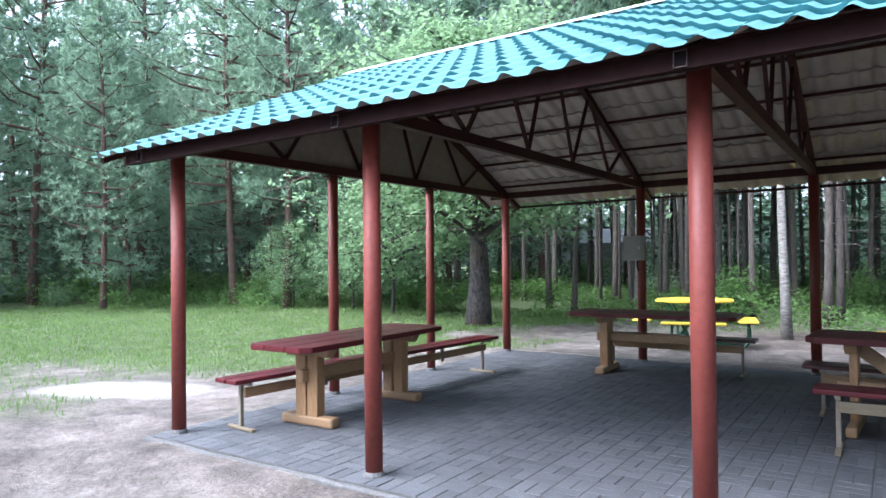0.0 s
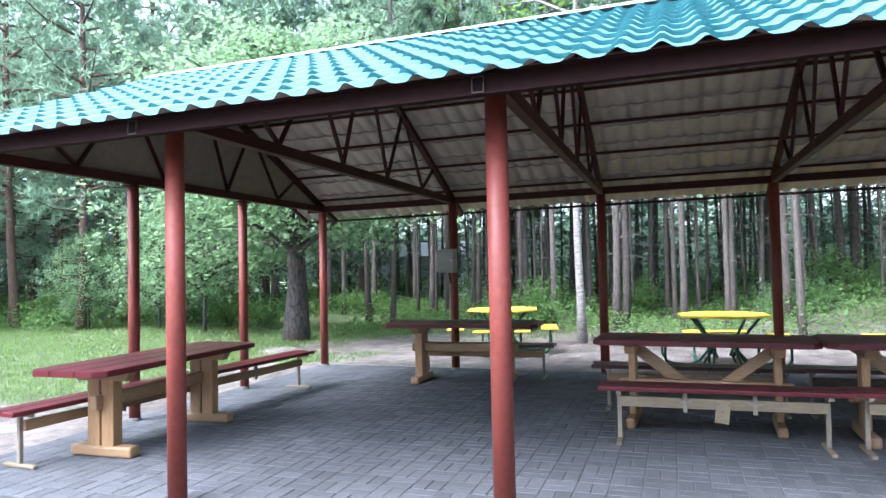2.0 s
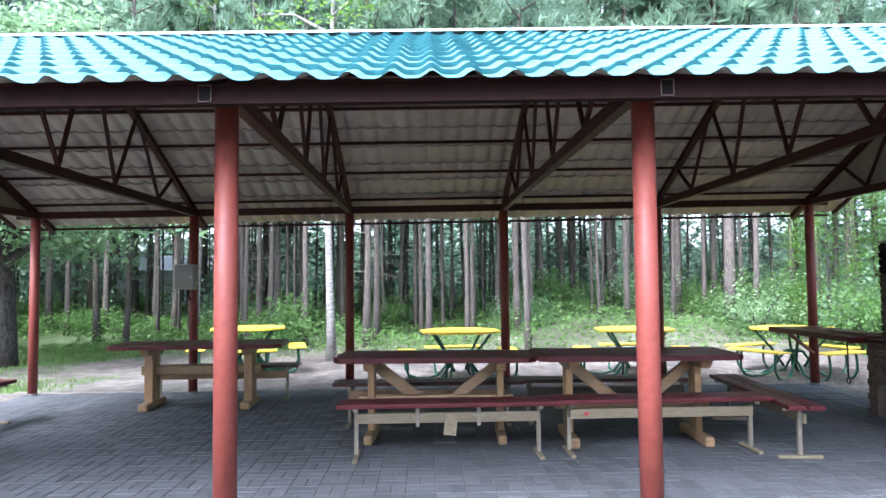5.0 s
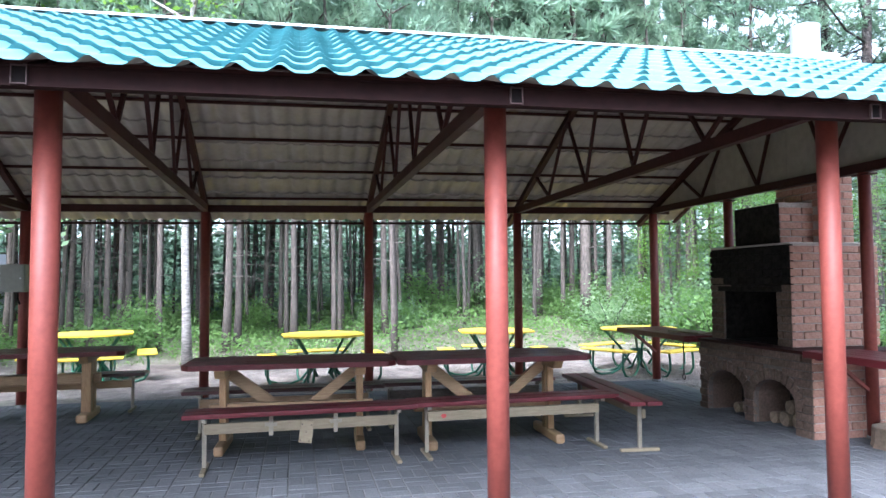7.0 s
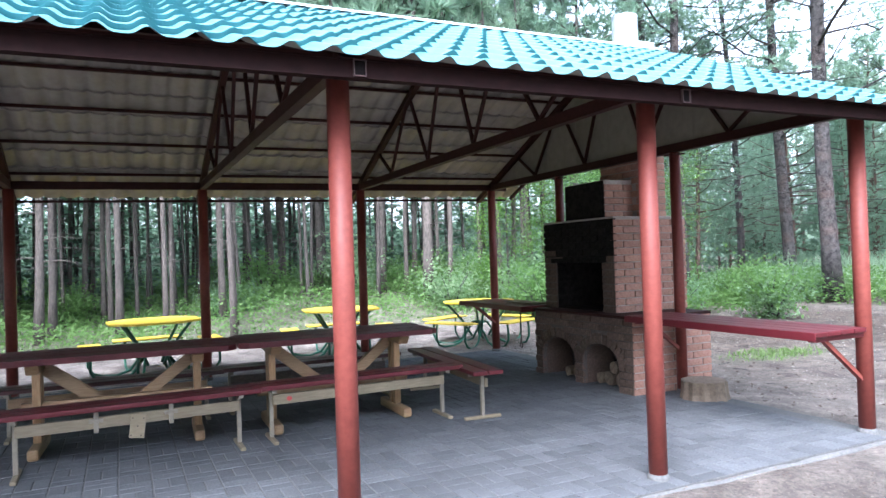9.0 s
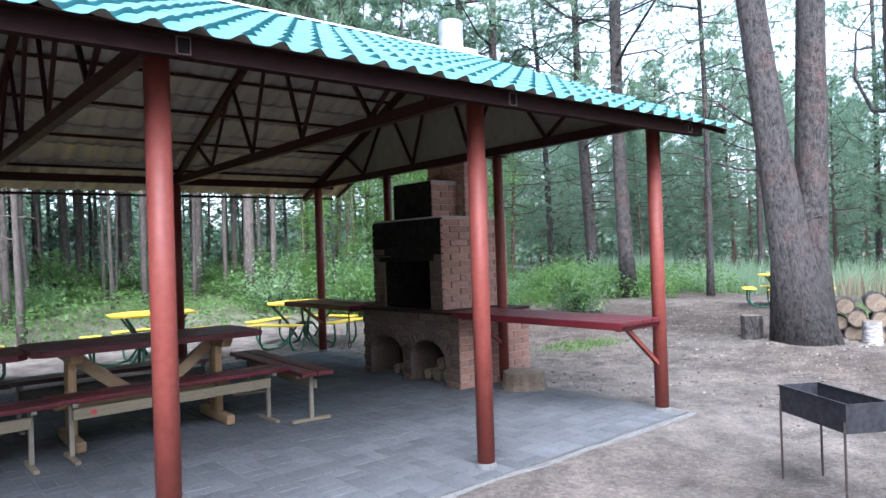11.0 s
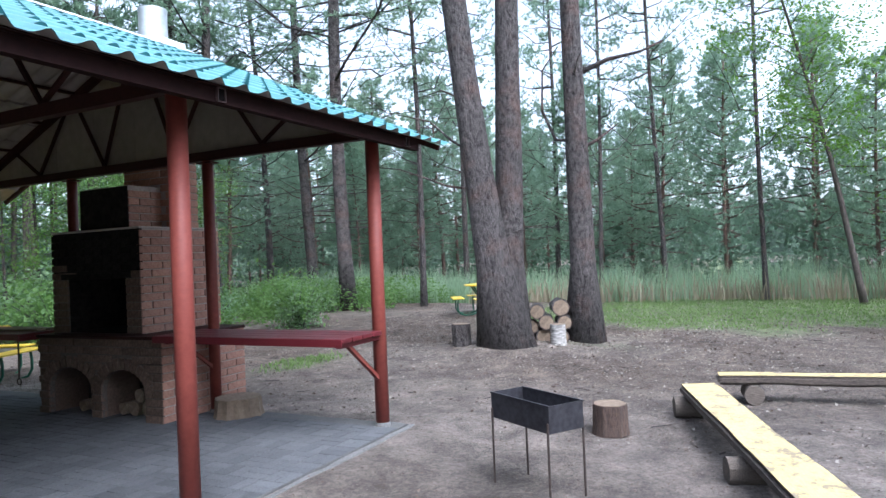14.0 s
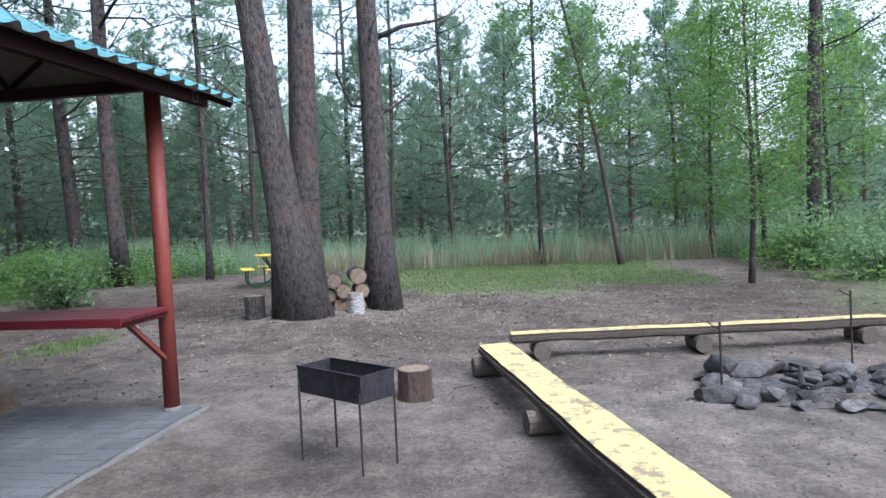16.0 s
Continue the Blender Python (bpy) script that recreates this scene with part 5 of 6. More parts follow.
def broadleaf(name, label, height, r0, crown_from, reach, n_branch, seed, bark, leaf, leaves=70, size=0.10, group="", lean=(0, 0), sides=10, bend=0.2, droop=0.0, sides_clump=0.22, limb=1.0):
    g = np.random.RandomState(seed)
    t = thing(name, label, "tree", group)
    pts, rad = trunk_bm(height, r0, g, bend, sides, taper=0.2, lean=lean)
    bm = bmesh.new()
    pipe(bm, pts, rad, sides, True, 0.16, seed)
    part("trunk", bm, bark, t, smooth=True)
    bm = bmesh.new()
    cs = []
    for i in range(n_branch):
        f = (i + g.uniform(0, 1)) / n_branch
        z = crown_from + (height - crown_from) * f
        p = at_height(pts, z)
        a = i * 2.4 + g.uniform(-0.6, 0.6)
        ln = reach * math.sqrt(max(0.08, 1 - (1.6 * f - 0.55) ** 2)) * g.uniform(0.65, 1.1)
        d = Vector((math.cos(a), math.sin(a), g.uniform(0.0, 0.6) - droop)).normalized()
        q1, q2 = p + d * ln * 0.5 + Vector((0, 0, 0.1 * ln)), p + d * ln
        pipe(bm, [p, q1, q2], [limb * (0.015 + 0.016 * ln), limb * (0.010 + 0.008 * ln), 0.003], 5, False)
        for k in range(max(3, leaves // 12)):
            s = g.uniform(0.3, 1.05)
            b = np.array(p.lerp(q1, s * 2) if s < 0.5 else q1.lerp(q2, s * 2 - 1)) + g.normal(size=3) * sides_clump * ln * (1, 1, 0.7)
            cs.append(b + g.normal(size=(12, 3)) * 0.16 * (1, 1, 0.7))
    tagged(part("branchwork", bm, bark, t, smooth=True), kind="stuff")
    c = np.concatenate(cs)
    v, f = leaf_arrays(g, c, np.full(len(c), size))
    ob = tagged(new("crown", raw_mesh("crown", v, f, leaf)), kind="stuff")
    ob.parent = t
    return t


def bush(name, label, seed, r, h, n, leaf, size):
    g = np.random.RandomState(seed)
    t = thing(name, label, "bush")
    bm = bmesh.new()
    cs = []
    for i in range(14):
        a, ln = g.uniform(0, 6.28), g.uniform(0.5, 1.0)
        q = Vector((math.cos(a) * r * ln * 0.8, math.sin(a) * r * ln * 0.8, h * g.uniform(0.5, 1.0)))
        pipe(bm, [(0, 0, -0.05), q * 0.5 + Vector((0, 0, 0.1)), q], [0.014, 0.009, 0.004], 4, False)
        for k in range(n // 14 // 10):
            b = np.array(q) * g.uniform(0.35, 1.05) + g.normal(size=3) * 0.18 * r
            cs.append(b + g.normal(size=(10, 3)) * 0.14 * (1, 1, 0.7))
    tagged(part("stemwork", bm, M["bark"], t), kind="stuff")
    c = np.concatenate(cs)
    c[:, 2] = np.abs(c[:, 2])
    v, f = leaf_arrays(g, c, np.full(len(c), size))
    ob = tagged(new("crown", raw_mesh("crown", v, f, leaf)), kind="stuff")
    ob.parent = t
    return t


def plant(proto, x, y, scale=1.0, turn=0.0, tall=1.0, dz=0.0):
    m = pose(x, y, float(ground_z(x, y)) + dz, 1.6 * math.sin(x * 7 + y), 1.6 * math.sin(x + y * 5), turn) @ Matrix.Diagonal((scale, scale, scale * tall, 1))
    return copy_thing(proto, m)


def settle(ob, x, y, scale=1.0, turn=0.0):
    """The first of a kind is put in its own place."""
    ob.matrix_basis = pose(x, y, float(ground_z(x, y)), 0, 0, turn) @ Matrix.Scale(scale, 4)


# the big pines by the yard
CROOKED_LOW = (([(0, 0.1, 2.35), (-0.22, 0.75, 2.45), (-0.46, 1.45, 2.75), (-0.6, 1.8, 2.8)], 0.022), ([(0, 0.15, 2.75), (-0.2, 0.7, 3.15), (-0.28, 1.0, 3.45), (-0.4, 1.5, 3.6)], 0.025), ([(0, 0.2, 3.6), (-0.25, 0.8, 3.9), (-0.3, 1.3, 3.8)], 0.02))
pine("pine_tree", "stout leaning pine, one of a twin pair", 15, 0.25, 7.5, 3.2, 26, 21, M["bark"], dead=5, sides=26, bend=0.05, lean=(-0.48, 1.42), group="yard pines", flare=1.95, limbs=CROOKED_LOW).matrix_basis = pose(9.66, 3.97, -0.03)
pine("pine_tree", "stout upright pine grown against its twin", 16, 0.225, 8.0, 3.0, 24, 22, M["bark"], dead=4, sides=24, bend=0.05, lean=(0.13, -0.35), group="yard pines", flare=1.7).matrix_basis = pose(9.93, 4.03, -0.03)
CROOKED = (([(0, 0, 3.2), (-0.02, 0.35, 3.25), (-0.05, 0.55, 3.75), (-0.05, 0.52, 4.4), (-0.02, 0.25, 4.75)], 0.035), ([(0, 0, 4.25), (0.1, -0.5, 4.45), (0.15, -1.0, 4.5), (0.2, -1.35, 4.62)], 0.05), ([(0, 0, 3.05), (0.1, -0.3, 3.2), (0.12, -0.62, 3.42)], 0.04))
pine("pine_tree", "straight pine with bare crooked limbs beside the woodpile", 15, 0.205, 8.0, 2.8, 24, 23, M["bark"], dead=7, sides=20, bend=0.06, lean=(-0.1, 0.0), group="yard pines", limbs=CROOKED, flare=1.7).matrix_basis = pose(10.93, 3.12, -0.07)

TALL = [pine("pine_tree", "tall slim forest pine with bare grey trunk", 12.5, 0.10, 4.4 + k * 0.5, 2.3, 30, 31 + k, M["bark_grey"], tufts=18, blades=9, dead=14, sides=9, group="forest pines", bend=0.22, tuft_len=0.36, tuft_w=0.07) for k in range(4)]
DARK_PINE = pine("pine_tree", "big dark-barked pine at the edge of the yard", 16, 0.11, 6.6, 2.4, 22, 36, M["bark"], tufts=46, blades=12, dead=20, sides=12, group="edge pines", bend=0.2, dead_len=1.4, tuft_len=0.16, tuft_w=0.026, arms=15)
YOUNG = [pine("young_pine", "young bushy pine with boughs to the ground", 9.5, 0.10, 0.9 + 0.5 * k, 2.8, 56, 41 + k, M["bark_red"], tufts=24, blades=10, loose=0.42, dead=6, sides=8, group="young pines", bend=0.12, tuft_len=0.22, tuft_w=0.045) for k in range(4)]
GREEN = [broadleaf("broadleaf_tree", "slender broadleaf tree with light green leaves", 7.5, 0.07, 1.2, 1.8, 26, 51 + k, M["bark"], M["birch_leaf"] if k else M["leaf"], 420, 0.072, group="young broadleaf trees", limb=0.4) for k in range(2)]
BUSHES = [bush("bush", "low leafy green undergrowth bush", 61 + k, 0.9, 1.0, 2100, (M["leaf"], M["oak_leaf"], M["leaf"])[k], 0.075) for k in range(3)]
OAK = broadleaf("oak_tree", "thick-trunked oak with low drooping leafy limbs", 6.3, 0.25, 1.8, 3.6, 80, 71, M["bark"], M["oak_leaf"], 430, 0.11, sides=18, droop=0.2, sides_clump=0.15)
SHRUB_OAK = broadleaf("broadleaf_tree", "young oak with dense leaves nearly to the ground", 5.5, 0.06, 0.9, 2.5, 44, 74, M["bark"], M["oak_leaf"], 300, 0.11, group="young broadleaf trees", droop=0.1)
settle(SHRUB_OAK, -11.2, 13.9, 0.82)
settle(OAK, -7.87, 12.68)
BIRCH = broadleaf("birch_tree", "leaning slim birch with light green leaves", 8.5, 0.078, 3.0, 1.9, 30, 72, M["bark_grey"], M["birch_leaf"], 300, 0.075, lean=(-0.7, 1.45), limb=0.35, bend=0.35)
settle(BIRCH, 18.0, -1.4)

used = []


def free(x, y, gap):
    if any((x - a) ** 2 + (y - b) ** 2 < gap * gap for a, b in used):
        return False
    used.append((x, y))
    return True


used += [(-7.87, 12.68), (0.46, 10.2), (-2.96, 11.25), (3.2, 10.53), (5.63, 10.38)]
# trunks that stand out behind the pavilion: place, girth against the common one
FOREST = [(-9.81, 20.9, 1.2), (-8.73, 21.9, 1.0), (-10.7, 20.4, 1.0), (-7.6, 20.5, 1.2), (-2.9, 16.1, 0.9), (-0.16, 17.6, 0.75), (-1.27, 16.6, 1.05), (2.2, 16.6, 1.05),
          (7.25, 16.1, 1.75), (6.9, 18.6, 1.5), (4.46, 22.0, 1.45), (4.9, 22.6, 1.4), (5.4, 19.6, 1.35), (1.35, 19.6, 0.9), (2.05, 13.9, 0.75), (9.1, 20.5, 1.6), (8.2, 19.2, 1.1), (6.0, 21.5, 1.5)]
g1 = random.Random(8)
settle(TALL[0], -4.3, 19.4)
settle(TALL[1], -6.0, 17.4)
settle(TALL[2], -5.2, 22.5)
settle(TALL[3], -3.6, 24.0)
for x, y, s in FOREST:
    used.append((x, y))
    s *= 0.84
    plant(TALL[g1.randrange(4)], x, y, s, g1.uniform(0, 360), 1 / s ** 0.7)
count = 0
while count < 70:                       # thin close-set stems deeper in the wood
    x, y = g1.uniform(-11, 13), g1.uniform(17, 30)
    if x < -8.3 and y < 25:
        continue
    if free(x, y, 0.5):
        s = g1.uniform(0.34, 0.55)
        plant(TALL[g1.randrange(4)], x, y, s, g1.uniform(0, 360), g1.uniform(0.9, 1.1) / s ** 0.75)
        count += 1
count = 0
while count < 140:
    x, y = g1.uniform(-17, 15), 15.5 + 17 * g1.random() ** 1.1
    if x > 3 and g1.random() < 0.45 or x < -8.3 and y < 25:
        continue
    if free(x, y, 0.75):
        s = g1.uniform(0.5, 0.95)
        plant(TALL[g1.randrange(4)], x, y, s, g1.uniform(0, 360), g1.uniform(0.9, 1.1) / s ** 0.7)
        count += 1
light_trunk = broadleaf("birch_tree", "slim pale-barked birch at the forest edge", 11, 0.085, 5.0, 1.8, 20, 73, M["birch_grey"], M["birch_leaf"], 80, 0.11)
settle(light_trunk, -1.85, 13.04)
plant(SHRUB_OAK, -13.2, 14.6, 0.66, 10)
plant(SHRUB_OAK, -15.4, 14.4, 0.55, 200)
plant(light_trunk, -5.6, 16.5, 0.9, 60)
for k, (x, y) in enumerate(((-13.5, 20.5), (-15.5, 22.0), (-12.0, 21.8), (-16.8, 20.8), (-14.6, 24.0))):
    plant(TALL[k % 4], x, y, 1.15, 80 * k, 1.1)

# far-right trees beyond the yard
for x, y, s in ((16.75, 11.56, 2.05), (20.5, 15.6, 1.9), (18.16, 9.85, 0.85), (14.6, 14.6, 1.6), (15.6, 17.0, 1.7), (19.6, 0.6, 0.62), (17.6, -5.85, 1.55), (21.5, 18.5, 1.3), (24.0, 11.0, 1.1), (13.0, 17.5, 1.4), (23.0, 3.5, 0.8), (21.8, 5.4, 0.7)):
    used.append((x, y))
    plant(DARK_PINE, x, y, s, g1.uniform(0, 360), 1 / s ** 0.75)
for x, y, s, k in ((13.1, -3.1, 0.8, 0), (20.5, -4.2, 1.1, 1), (18.6, -9.6, 1.2, 0), (23.5, -8.6, 1.2, 1), (15.2, -9.6, 1.2, 0), (9.6, 12.6, 0.75, 0), (11.2, 14.6, 0.8, 0), (8.6, 14.2, 0.6, 1)):
    used.append((x, y))
    plant(GREEN[k], x, y, s, g1.uniform(0, 360))
settle(DARK_PINE, 26.0, 8.0)
settle(GREEN[0], 12.3, 13.2, 0.8)
settle(GREEN[1], 19.2, -5.2, 1.0)
settle(YOUNG[0], -20.4, 11.3)
settle(YOUNG[1], -21.5, 17.0)
settle(YOUNG[2], -16.5, 18.0)
settle(YOUNG[3], -25.0, 14.5)
for x, y, s in ((-25.5, 11.6, 1.6), (-23.0, 19.0, 1.6), (-27.5, 17.0, 1.7), (-19.0, 20.5, 1.5), (-29.0, 9.5, 1.6)):
    used.append((x, y))
    plant(YOUNG[g1.randrange(4)], x, y, s, g1.uniform(0, 360))
count = 0
while count < 52:                       # dense young pines beyond the lawn
    x, y = g1.uniform(-42, -13.5), g1.uniform(5, 38)
    if y < 13 and x > -18.5 or y < 12.5 - (x + 20) * 0.2 and x > -24:
        continue
    if free(x, y, 1.9):
        plant(YOUNG[g1.randrange(4)], x, y, g1.uniform(0.85, 1.5), g1.uniform(0, 360))
        count += 1
count = 0
while count < 58:                       # young pines beyond the reed pond
    x, y = g1.uniform(22, 48), g1.uniform(-22, 34)
    if free(x, y, 1.7):
        plant(YOUNG[g1.randrange(4)], x, y, g1.uniform(0.66, 1.06), g1.uniform(0, 360))
        count += 1
count = 0
while count < 20:                       # pines in the gap beyond the oven
    x, y = g1.uniform(17, 38), g1.uniform(15, 38)
    if free(x, y, 1.8):
        plant(YOUNG[g1.randrange(4)], x, y, g1.uniform(0.8, 1.15), g1.uniform(0, 360))
        count += 1
count = 0
while count < 12:                       # far filling behind the trunks
    x, y = g1.uniform(-16, 24), g1.uniform(52, 64)
    if free(x, y, 2.0):
        plant(YOUNG[g1.randrange(4)], x, y, g1.uniform(1.1, 1.6), g1.uniform(0, 360))
        count += 1
for k in range(26):                     # unseen pines added behind the viewer to hold back low sky light
    a = radians(180 + 132 * (k + g1.random()) / 26)
    d = g1.uniform(19, 27)
    plant(YOUNG[k % 4], d * math.cos(a), d * math.sin(a), 1.15, g1.uniform(0, 360))
for x, y, s in ((-14.5, 21.5, 1.4), (-12.0, 24.5, 1.5), (-17.0, 23.5, 1.4), (-9.5, 26.0, 1.45), (-6.5, 28.0, 1.5)):
    plant(YOUNG[g1.randrange(4)], x, y, s, g1.uniform(0, 360))
for x, y, s in ((24.5, 1.8, 0.84), (27.0, 4.2, 0.98), (26.5, -0.9, 0.95), (24.0, -2.4, 0.75), (25.5, 7.2, 0.9), (27.8, -4.6, 1.0), (29.5, 2.0, 1.05)):
    plant(YOUNG[g1.randrange(4)], x, y, s, g1.uniform(0, 360))
for k in range(12):                     # deeper pines behind the lawn's edge
    plant(YOUNG[k % 4], -31 - 9 * g1.random(), 8 + 2.2 * k, g1.uniform(1.3, 1.7), g1.uniform(0, 360))
settle(BUSHES[0], -3.4, 15.6)
settle(BUSHES[1], 7.2, 14.6)
settle(BUSHES[2], 15.8, -5.2)
count = 0
while count < 150:
    k = count % 3
    if count < 60:
        x, y = g1.uniform(-15, 14), g1.uniform(15.5, 30)
    elif count < 95:
        x, y = g1.uniform(7.5, 22), 9.6 + g1.uniform(0, 9) + 0.0
        if y < 12.4 - 0.0 * x and x > 14.5 or (x < 12 and y < 12.6) or (x > 13 and y < 9.5 + (20 - x) * 0.3):
            continue
    elif count < 120:
        x, y = g1.uniform(-29, -15), g1.uniform(11, 22)
        if y < 13.5 + (x + 12) * -0.15 and x > -22:
            continue
    else:
        x, y = g1.uniform(12.8, 24), g1.uniform(-11, -3.6)
        if y > -4.2 - (x - 13) * 0.12:
            continue
    plant(BUSHES[k], x, y, g1.uniform(0.6, 1.25), g1.uniform(0, 360), g1.uniform(0.7, 1.2))
    count += 1

# ---------------------------------------------------------------- ground cover
g2 = np.random.RandomState(4)


def scatter(n, x0, x1, y0, y1):
    return g2.uniform(x0, x1, n), g2.uniform(y0, y1, n)


def blades(name, label, x, y, height, width, mat, category, lean=0.35):
    z = ground_z(x, y)
    n = len(x)
    a = g2.uniform(0, 6.28, n)
    h = height * g2.uniform(0.5, 1.2, n)
    dx, dy = g2.normal(size=n) * lean * h, g2.normal(size=n) * lean * h
    w = width * g2.uniform(0.7, 1.3, n) / 2
    p = np.stack([x, y, z - 0.01], 1)
    s = np.stack([np.cos(a) * w, np.sin(a) * w, 0 * w], 1)
    mid = p + np.stack([dx * 0.35, dy * 0.35, h * 0.6], 1)
    v = np.stack([p - s, p + s, mid + s * 0.7, mid - s * 0.7], 1)
    tip = p + np.stack([dx, dy, h], 1)
    v = np.concatenate([v, tip[:, None]], 1).reshape(-1, 3)
    i = np.arange(n)[:, None] * 5
    f = np.concatenate([i + [[0, 1, 2]], i + [[0, 2, 3]], i + [[3, 2, 4]]])
    tagged(new(name, raw_mesh(name, v, f, mat)), label, category, kind="stuff")


def keep_by_lawn(x, y, low=0.35):
    lawn, _ = cover(x, y)
    k = (g2.uniform(0, 1, len(x)) * 0.8 + low * 0.25 < lawn) & (sunlit_sand(x, y) < 0.4)
    return x[k], y[k]


xs, ys = [], []
for n, a in ((70000, (-24, -5.5, 3.6, 17)), (26000, (12.5, 21, -4.5, 7)), (30000, (-8, 10, 11.6, 19)), (7000, (7, 10, 5.6, 7.4)), (6000, (-8, -4.8, 8.9, 11))):
    x, y = keep_by_lawn(*scatter(n, *a))
    xs.append(x)
    ys.append(y)
blades("grass", "short green lawn grass with bare patches", np.concatenate(xs), np.concatenate(ys), 0.075, 0.016, M["grass"], "grass", 0.5)
blades("weeds", "thin weeds in bare sand", *keep_by_lawn(*scatter(3000, -9, -5.3, 1.2, 4.2)), 0.09, 0.012, M["grass"], "weeds", 0.6)
x, y = scatter(24000, 19.0, 25, -8, 16)
k = (x + 0.5 * rough_field(x, y, 1.5, 21) > 19.7) & (rough_field(x, y, 0.7, 22) + g2.uniform(-0.6, 0.6, len(x)) > -0.1)
blades("reeds", "tall green reeds round the pond", x[k], y[k], 1.25, 0.022, M["reed"], "reeds", 0.16)
x, y = scatter(1800, 19.2, 21.5, -4, 9)
blades("dry_reeds", "pale dead reeds at the pond edge", x, y, 0.75, 0.035, M["dry"], "reeds", 0.2)


def weeds_field(n, x0, x1, y0, y1, rule, size, top):
    x, y = scatter(n, x0, x1, y0, y1)
    k = rule(x, y)
    x, y = x[k], y[k]
    h = top * (0.35 + 0.65 * np.clip(0.5 + 0.6 * rough_field(x, y, 1.3, 31), 0, 1)) * g2.uniform(0.05, 1, len(x))
    return np.stack([x, y, ground_z(x, y) + h], 1), size * (1 + 0.02 * np.hypot(x, y))


fields = [
    weeds_field(60000, -16, 14, 13.2, 27, lambda x, y: y > 12.9 + 0.7 * rough_field(x, y, 1.2, 32) + 1.2 * (x < -4) + 4.5 * (x < -8), 0.06, 0.75),
    weeds_field(30000, -30, -12, 9, 24, lambda x, y: y > 13.2 + 0.9 * rough_field(x, y, 1.5, 33) - 2.0 * (x < -19) + 3.5 * (x > -15), 0.06, 0.9),
    weeds_field(38000, 8, 21, 9.5, 20, lambda x, y: (y > 11.2 + 0.7 * rough_field(x, y, 1.2, 34) - 0.22 * (x - 13) * (x > 13)) & (y > 12.6 - 0.35 * (x - 9)), 0.065, 0.9),
    weeds_field(16000, 12.2, 24, -11, -3.2, lambda x, y: y < -3.6 - 0.12 * (x - 13) + 0.3 * rough_field(x, y, 0.9, 35), 0.06, 0.85),
    weeds_field(25000, -17, 20, 27, 44, lambda x, y: y > 0, 0.09, 1.3),
]
c = np.concatenate([f[0] for f in fields])
v, f = leaf_arrays(g2, c, np.concatenate([f[1] for f in fields]), 0.35)
tagged(new("undergrowth", raw_mesh("undergrowth", v, f, M["leaf"])), "leafy green forest undergrowth", "undergrowth", kind="stuff")

# made-up hut, its pale walls standing in for a bright clearing between the trunks
hut = thing("garden_hut", "made-up pale hut standing in for a bright gap between forest trunks", "hut", at=(-12.9, 33.8, -0.05), turn=20)
bm = bmesh.new()
box(bm, -2.1, 2.1, -1.5, 1.5, 0, 2.15)
part("wall", bm, M["ridge"], hut)
bm = bmesh.new()
f = bm.faces.new([bm.verts.new((-2.4, y, z)) for y, z in ((-1.8, 2.13), (1.8, 2.13), (0, 2.9))])
for v in bmesh.ops.extrude_face_region(bm, geom=[f])["geom"]:
    if isinstance(v, bmesh.types.BMVert):
        v.co.x = 2.4
part("roof", bm, M["box_grey"], hut)

# leafy distance behind the nearer trunks
def far_leaves(n, x0, x1, y0, y1, top, size):
    x, y = scatter(n // 9, x0, x1, y0, y1)
    k = (np.abs(np.arctan2(x, y) + 0.364) > 0.04) | (y > 36) | (x > 0)      # a gap in the leaves before the made-up hut
    x, y = x[k], y[k]
    z = ground_z(x, y) + top * g2.uniform(0, 1, len(x)) ** 1.2 * (0.6 + 0.5 * np.clip(rough_field(x, y, 3, 41), -0.8, 1))
    c = np.repeat(np.stack([x, y, z], 1), 9, 0)
    return c + g2.normal(size=c.shape) * (0.5, 0.5, 0.3), np.full(len(c), size)


fields = [far_leaves(30000, -20, 20, 22, 38, 7.5, 0.2), far_leaves(52000, -26, 30, 38, 58, 9, 0.34), far_leaves(26000, 26, 48, -24, 36, 3.6, 0.26), far_leaves(26000, -46, -24, 4, 40, 5, 0.28)]
v, f = leaf_arrays(g2, np.concatenate([f[0] for f in fields]), np.concatenate([f[1] for f in fields]), 0.4)
tagged(new("distant_foliage", raw_mesh("distant_foliage", v, f, M["far_leaf"])), "hazy green foliage deep in the woods", "foliage", kind="stuff")

# chips, twigs and fallen leaves on the bare dirt
x, y = scatter(44000, 4.5, 19, -5, 11)
k = (np.maximum(np.abs(x) - 5.25, 0) > 0) & (g2.uniform(0, 1, len(x)) < 0.25 + 0.75 * np.exp(-((x - 12) ** 2 / 16 + (y - 2.5) ** 2 / 10)))
x, y = x[k], y[k]
c = np.stack([x, y, ground_z(x, y) + 0.012], 1)
v, f = leaf_arrays(g2, c[::2] + (0, 0, 0.004), np.full(len(c[::2]), 0.034), 0.12)
tagged(new("dead_leaves", raw_mesh("dead_leaves", v, f, M["dead_leaf"])), "brown dead leaves strewn on dirt", "litter", kind="stuff")
c = c[1::2]
v, f = leaf_arrays(g2, c, np.full(len(c), 0.027), 0.12)
tagged(new("litter", raw_mesh("litter", v, f, M["rubble"])), "pale wood chips strewn on bare dirt", "litter", kind="stuff")
x, y = scatter(9000, -1.5, 8.5, -2.6, 3.1)
c = np.stack([x, y, ground_z(x, y) + 0.006], 1)
v, f = leaf_arrays(g2, c, np.full(len(c), 0.016), 0.2)
tagged(new("crumbs", raw_mesh("crumbs", v, f, M["dead_leaf"])), "dark crumbs of bark and leaf on trodden sand", "litter", kind="stuff")
bm = bmesh.new()
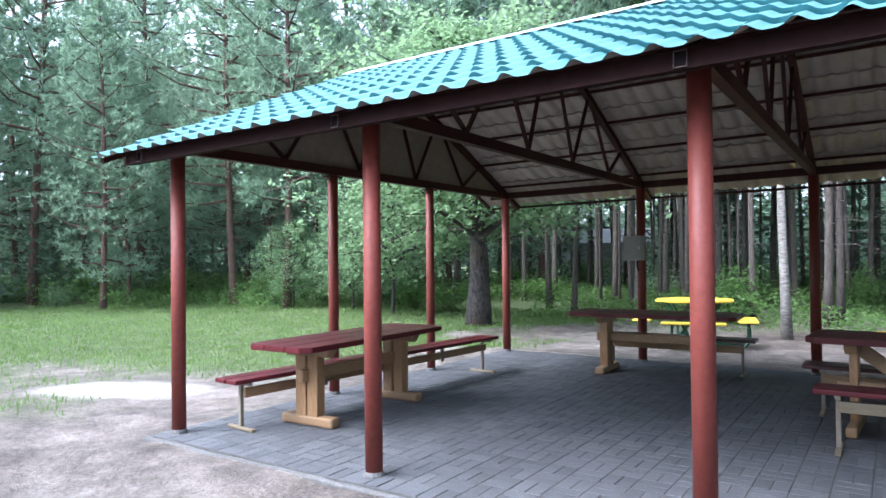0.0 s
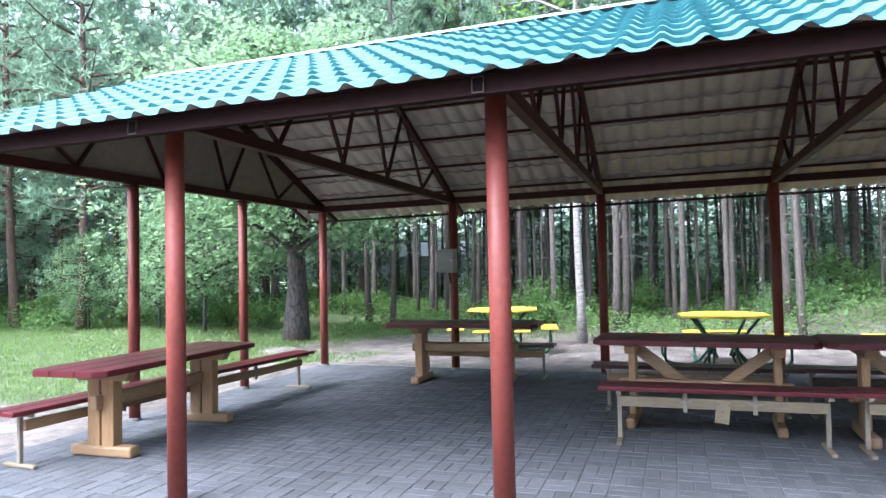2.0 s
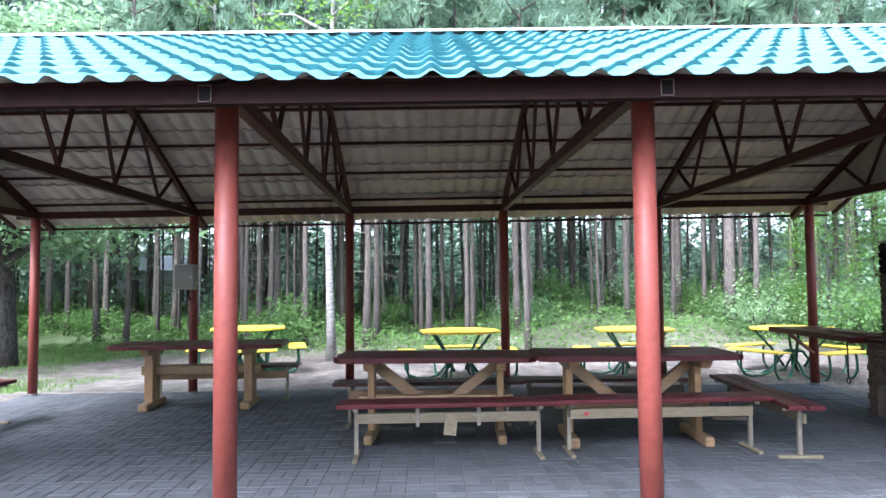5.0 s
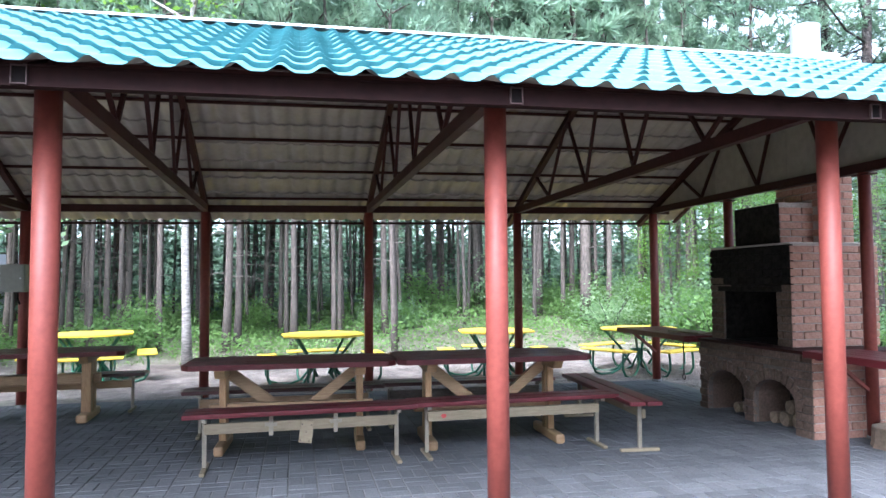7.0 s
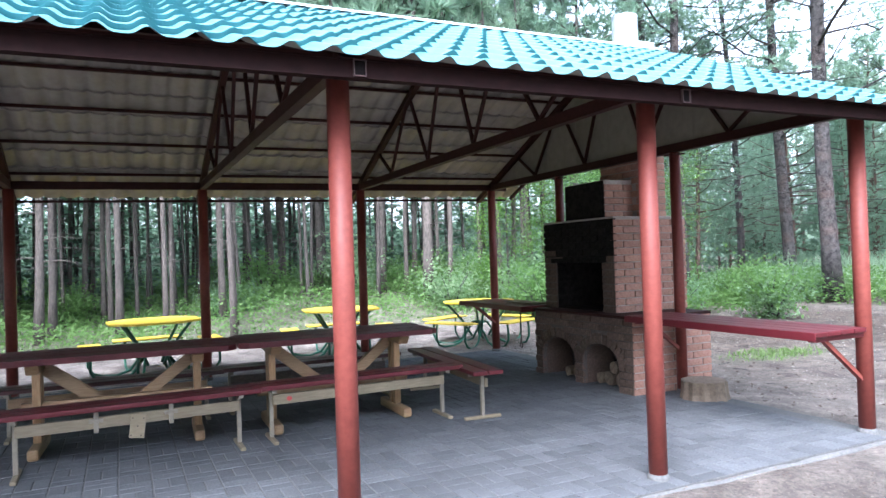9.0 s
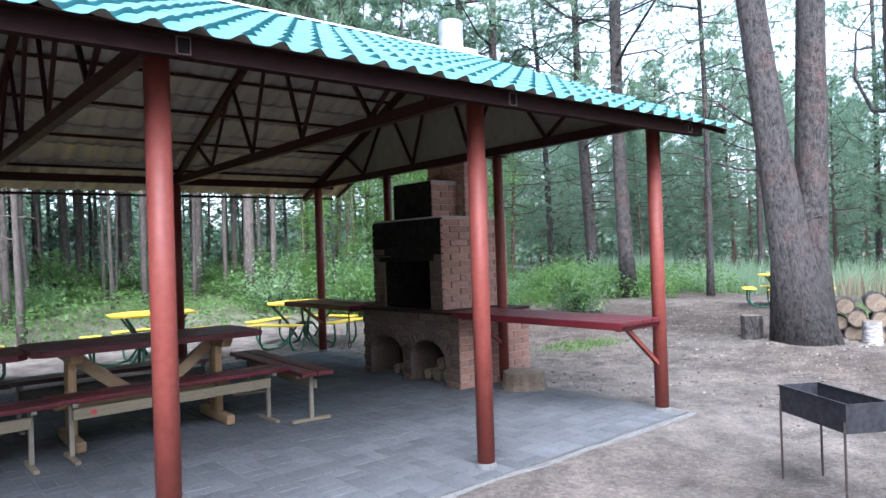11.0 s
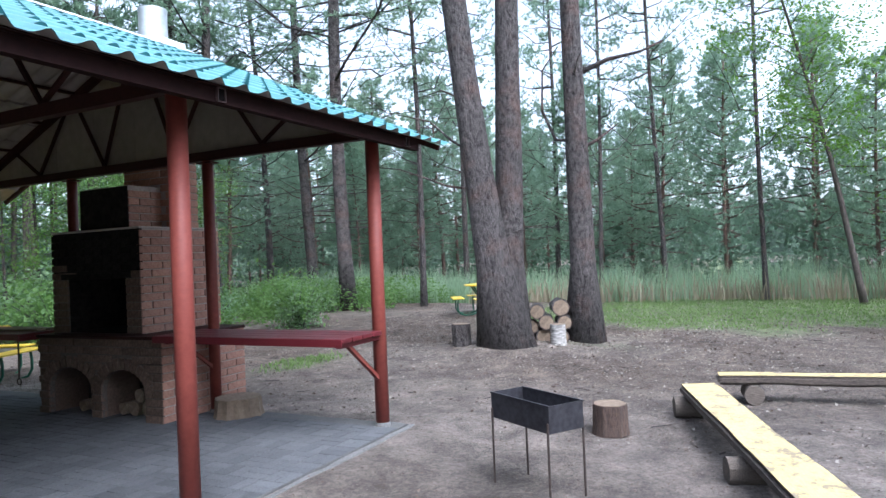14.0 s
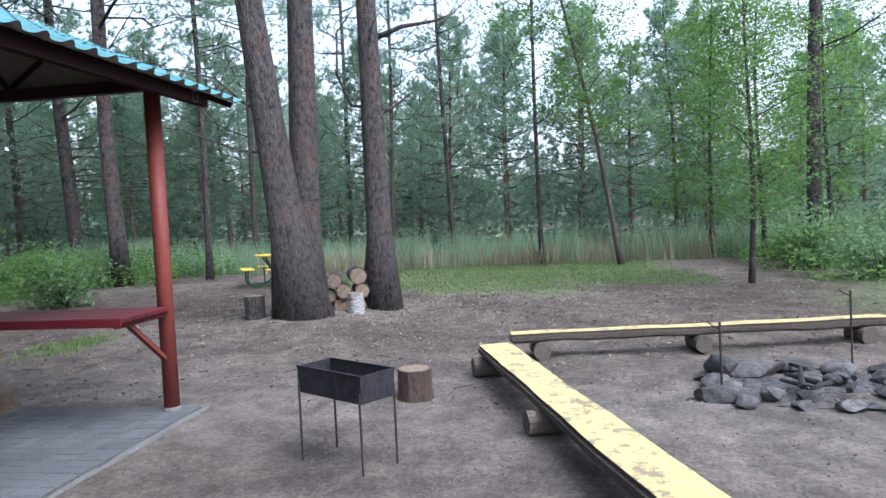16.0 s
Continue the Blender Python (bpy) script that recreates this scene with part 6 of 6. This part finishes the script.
for k in range(260):
    x, y = g2.uniform(5.4, 16), g2.uniform(-3.5, 9)
    a, ln = g2.uniform(0, 6.28), g2.uniform(0.05, 0.22)
    z = float(ground_z(x, y)) + 0.008
    pipe(bm, [(x, y, z), (x + math.cos(a) * ln, y + math.sin(a) * ln, z + 0.006)], [0.006, 0.004], 4, False)
solid("twigs", bm, M["bark"], "small fallen twigs on bare dirt", "litter", kind="stuff")

# far wood mass all round, too distant to shift
n = 360
verts, faces = [], []
for i in range(n):
    a = 2 * math.pi * i / n
    for k, z in enumerate((-2, 2, 5.8 + 0.6 * noise.noise(Vector((math.cos(a) * 9, math.sin(a) * 9, 0))) + 2.0 * noise.noise(Vector((math.cos(a) * 60, math.sin(a) * 60, 3))))):
        d = 78 + 3 * noise.noise(Vector((a * 20, k, 0)))
        verts.append((d * math.cos(a), d * math.sin(a), z))
for i in range(n):
    j = (i + 1) % n
    for k in range(2):
        faces.append((i * 3 + k, j * 3 + k, j * 3 + k + 1, i * 3 + k + 1))
tagged(new("backdrop", raw_mesh("backdrop", verts, faces, M["far"])), "hazy green mass of distant woods", "backdrop", kind="structure")


# ---------------------------------------------------------------- pavers, in basket weave, last of all
def paver_mesh(w, d):
    bm = bmesh.new()
    box(bm, -w / 2, w / 2, -d / 2, d / 2, -0.03, 0)
    bmesh.ops.bevel(bm, geom=[e for e in bm.edges if sum(v.co.z for v in e.verts) > -0.01], offset=0.003, segments=1, affect="EDGES")
    return to_mesh("paver", bm, M["paver"])


PW, PD, GAP = 0.1995, 0.0995, 0.0085
pav = [paver_mesh(PW - GAP, PD - GAP), paver_mesh(PD - GAP, PW - GAP)]
rest_v, shapes = [], []
for mesh_k in (0, 1):
    mv = np.array([v.co for v in pav[mesh_k].vertices])
    mf = [tuple(p.vertices) for p in pav[mesh_k].polygons]
    shapes.append((mv, mf))
near = 0
CELL = 0.2
for i in range(int(10.36 / CELL)):
    for j in range(int(5.83 / CELL)):
        cx, cy = -5.18 + (i + 0.5) * CELL + 0.0, 3.17 + (j + 0.5) * CELL
        k = (i + j) % 2
        for h in (-0.05, 0.05):
            x, y = (cx, cy + h) if k == 0 else (cx + h, cy)
            z = 0.0015 * math.sin(i * 12.9 + j * 78.2 + h * 50) - 0.0015
            if near < 300 and -2.6 < x < 3.4 and y < 4.2:
                ob = new("paver", pav[k])
                ob.matrix_basis = pose(x, y, z, 0.3 * math.sin(i * 7 + j), 0.3 * math.sin(i + j * 5), 0.4 * math.sin(i * 3 + j * 4))
                ob.parent = floor
                near += 1
            else:
                rest_v.append((x, y, z, k))
verts, faces = [], []
for x, y, z, k in rest_v:
    mv, mf = shapes[k]
    o = len(verts)
    verts += [(a + x, b + y, c + z) for a, b, c in mv]
    faces += [tuple(q + o for q in p) for p in mf]
me = bpy.data.meshes.new("pavers")
me.from_pydata(verts, [], faces)
me.materials.append(M["paver"])
ob = new("pavers", me)
ob.parent = floor
tagged(ob, kind="stuff")
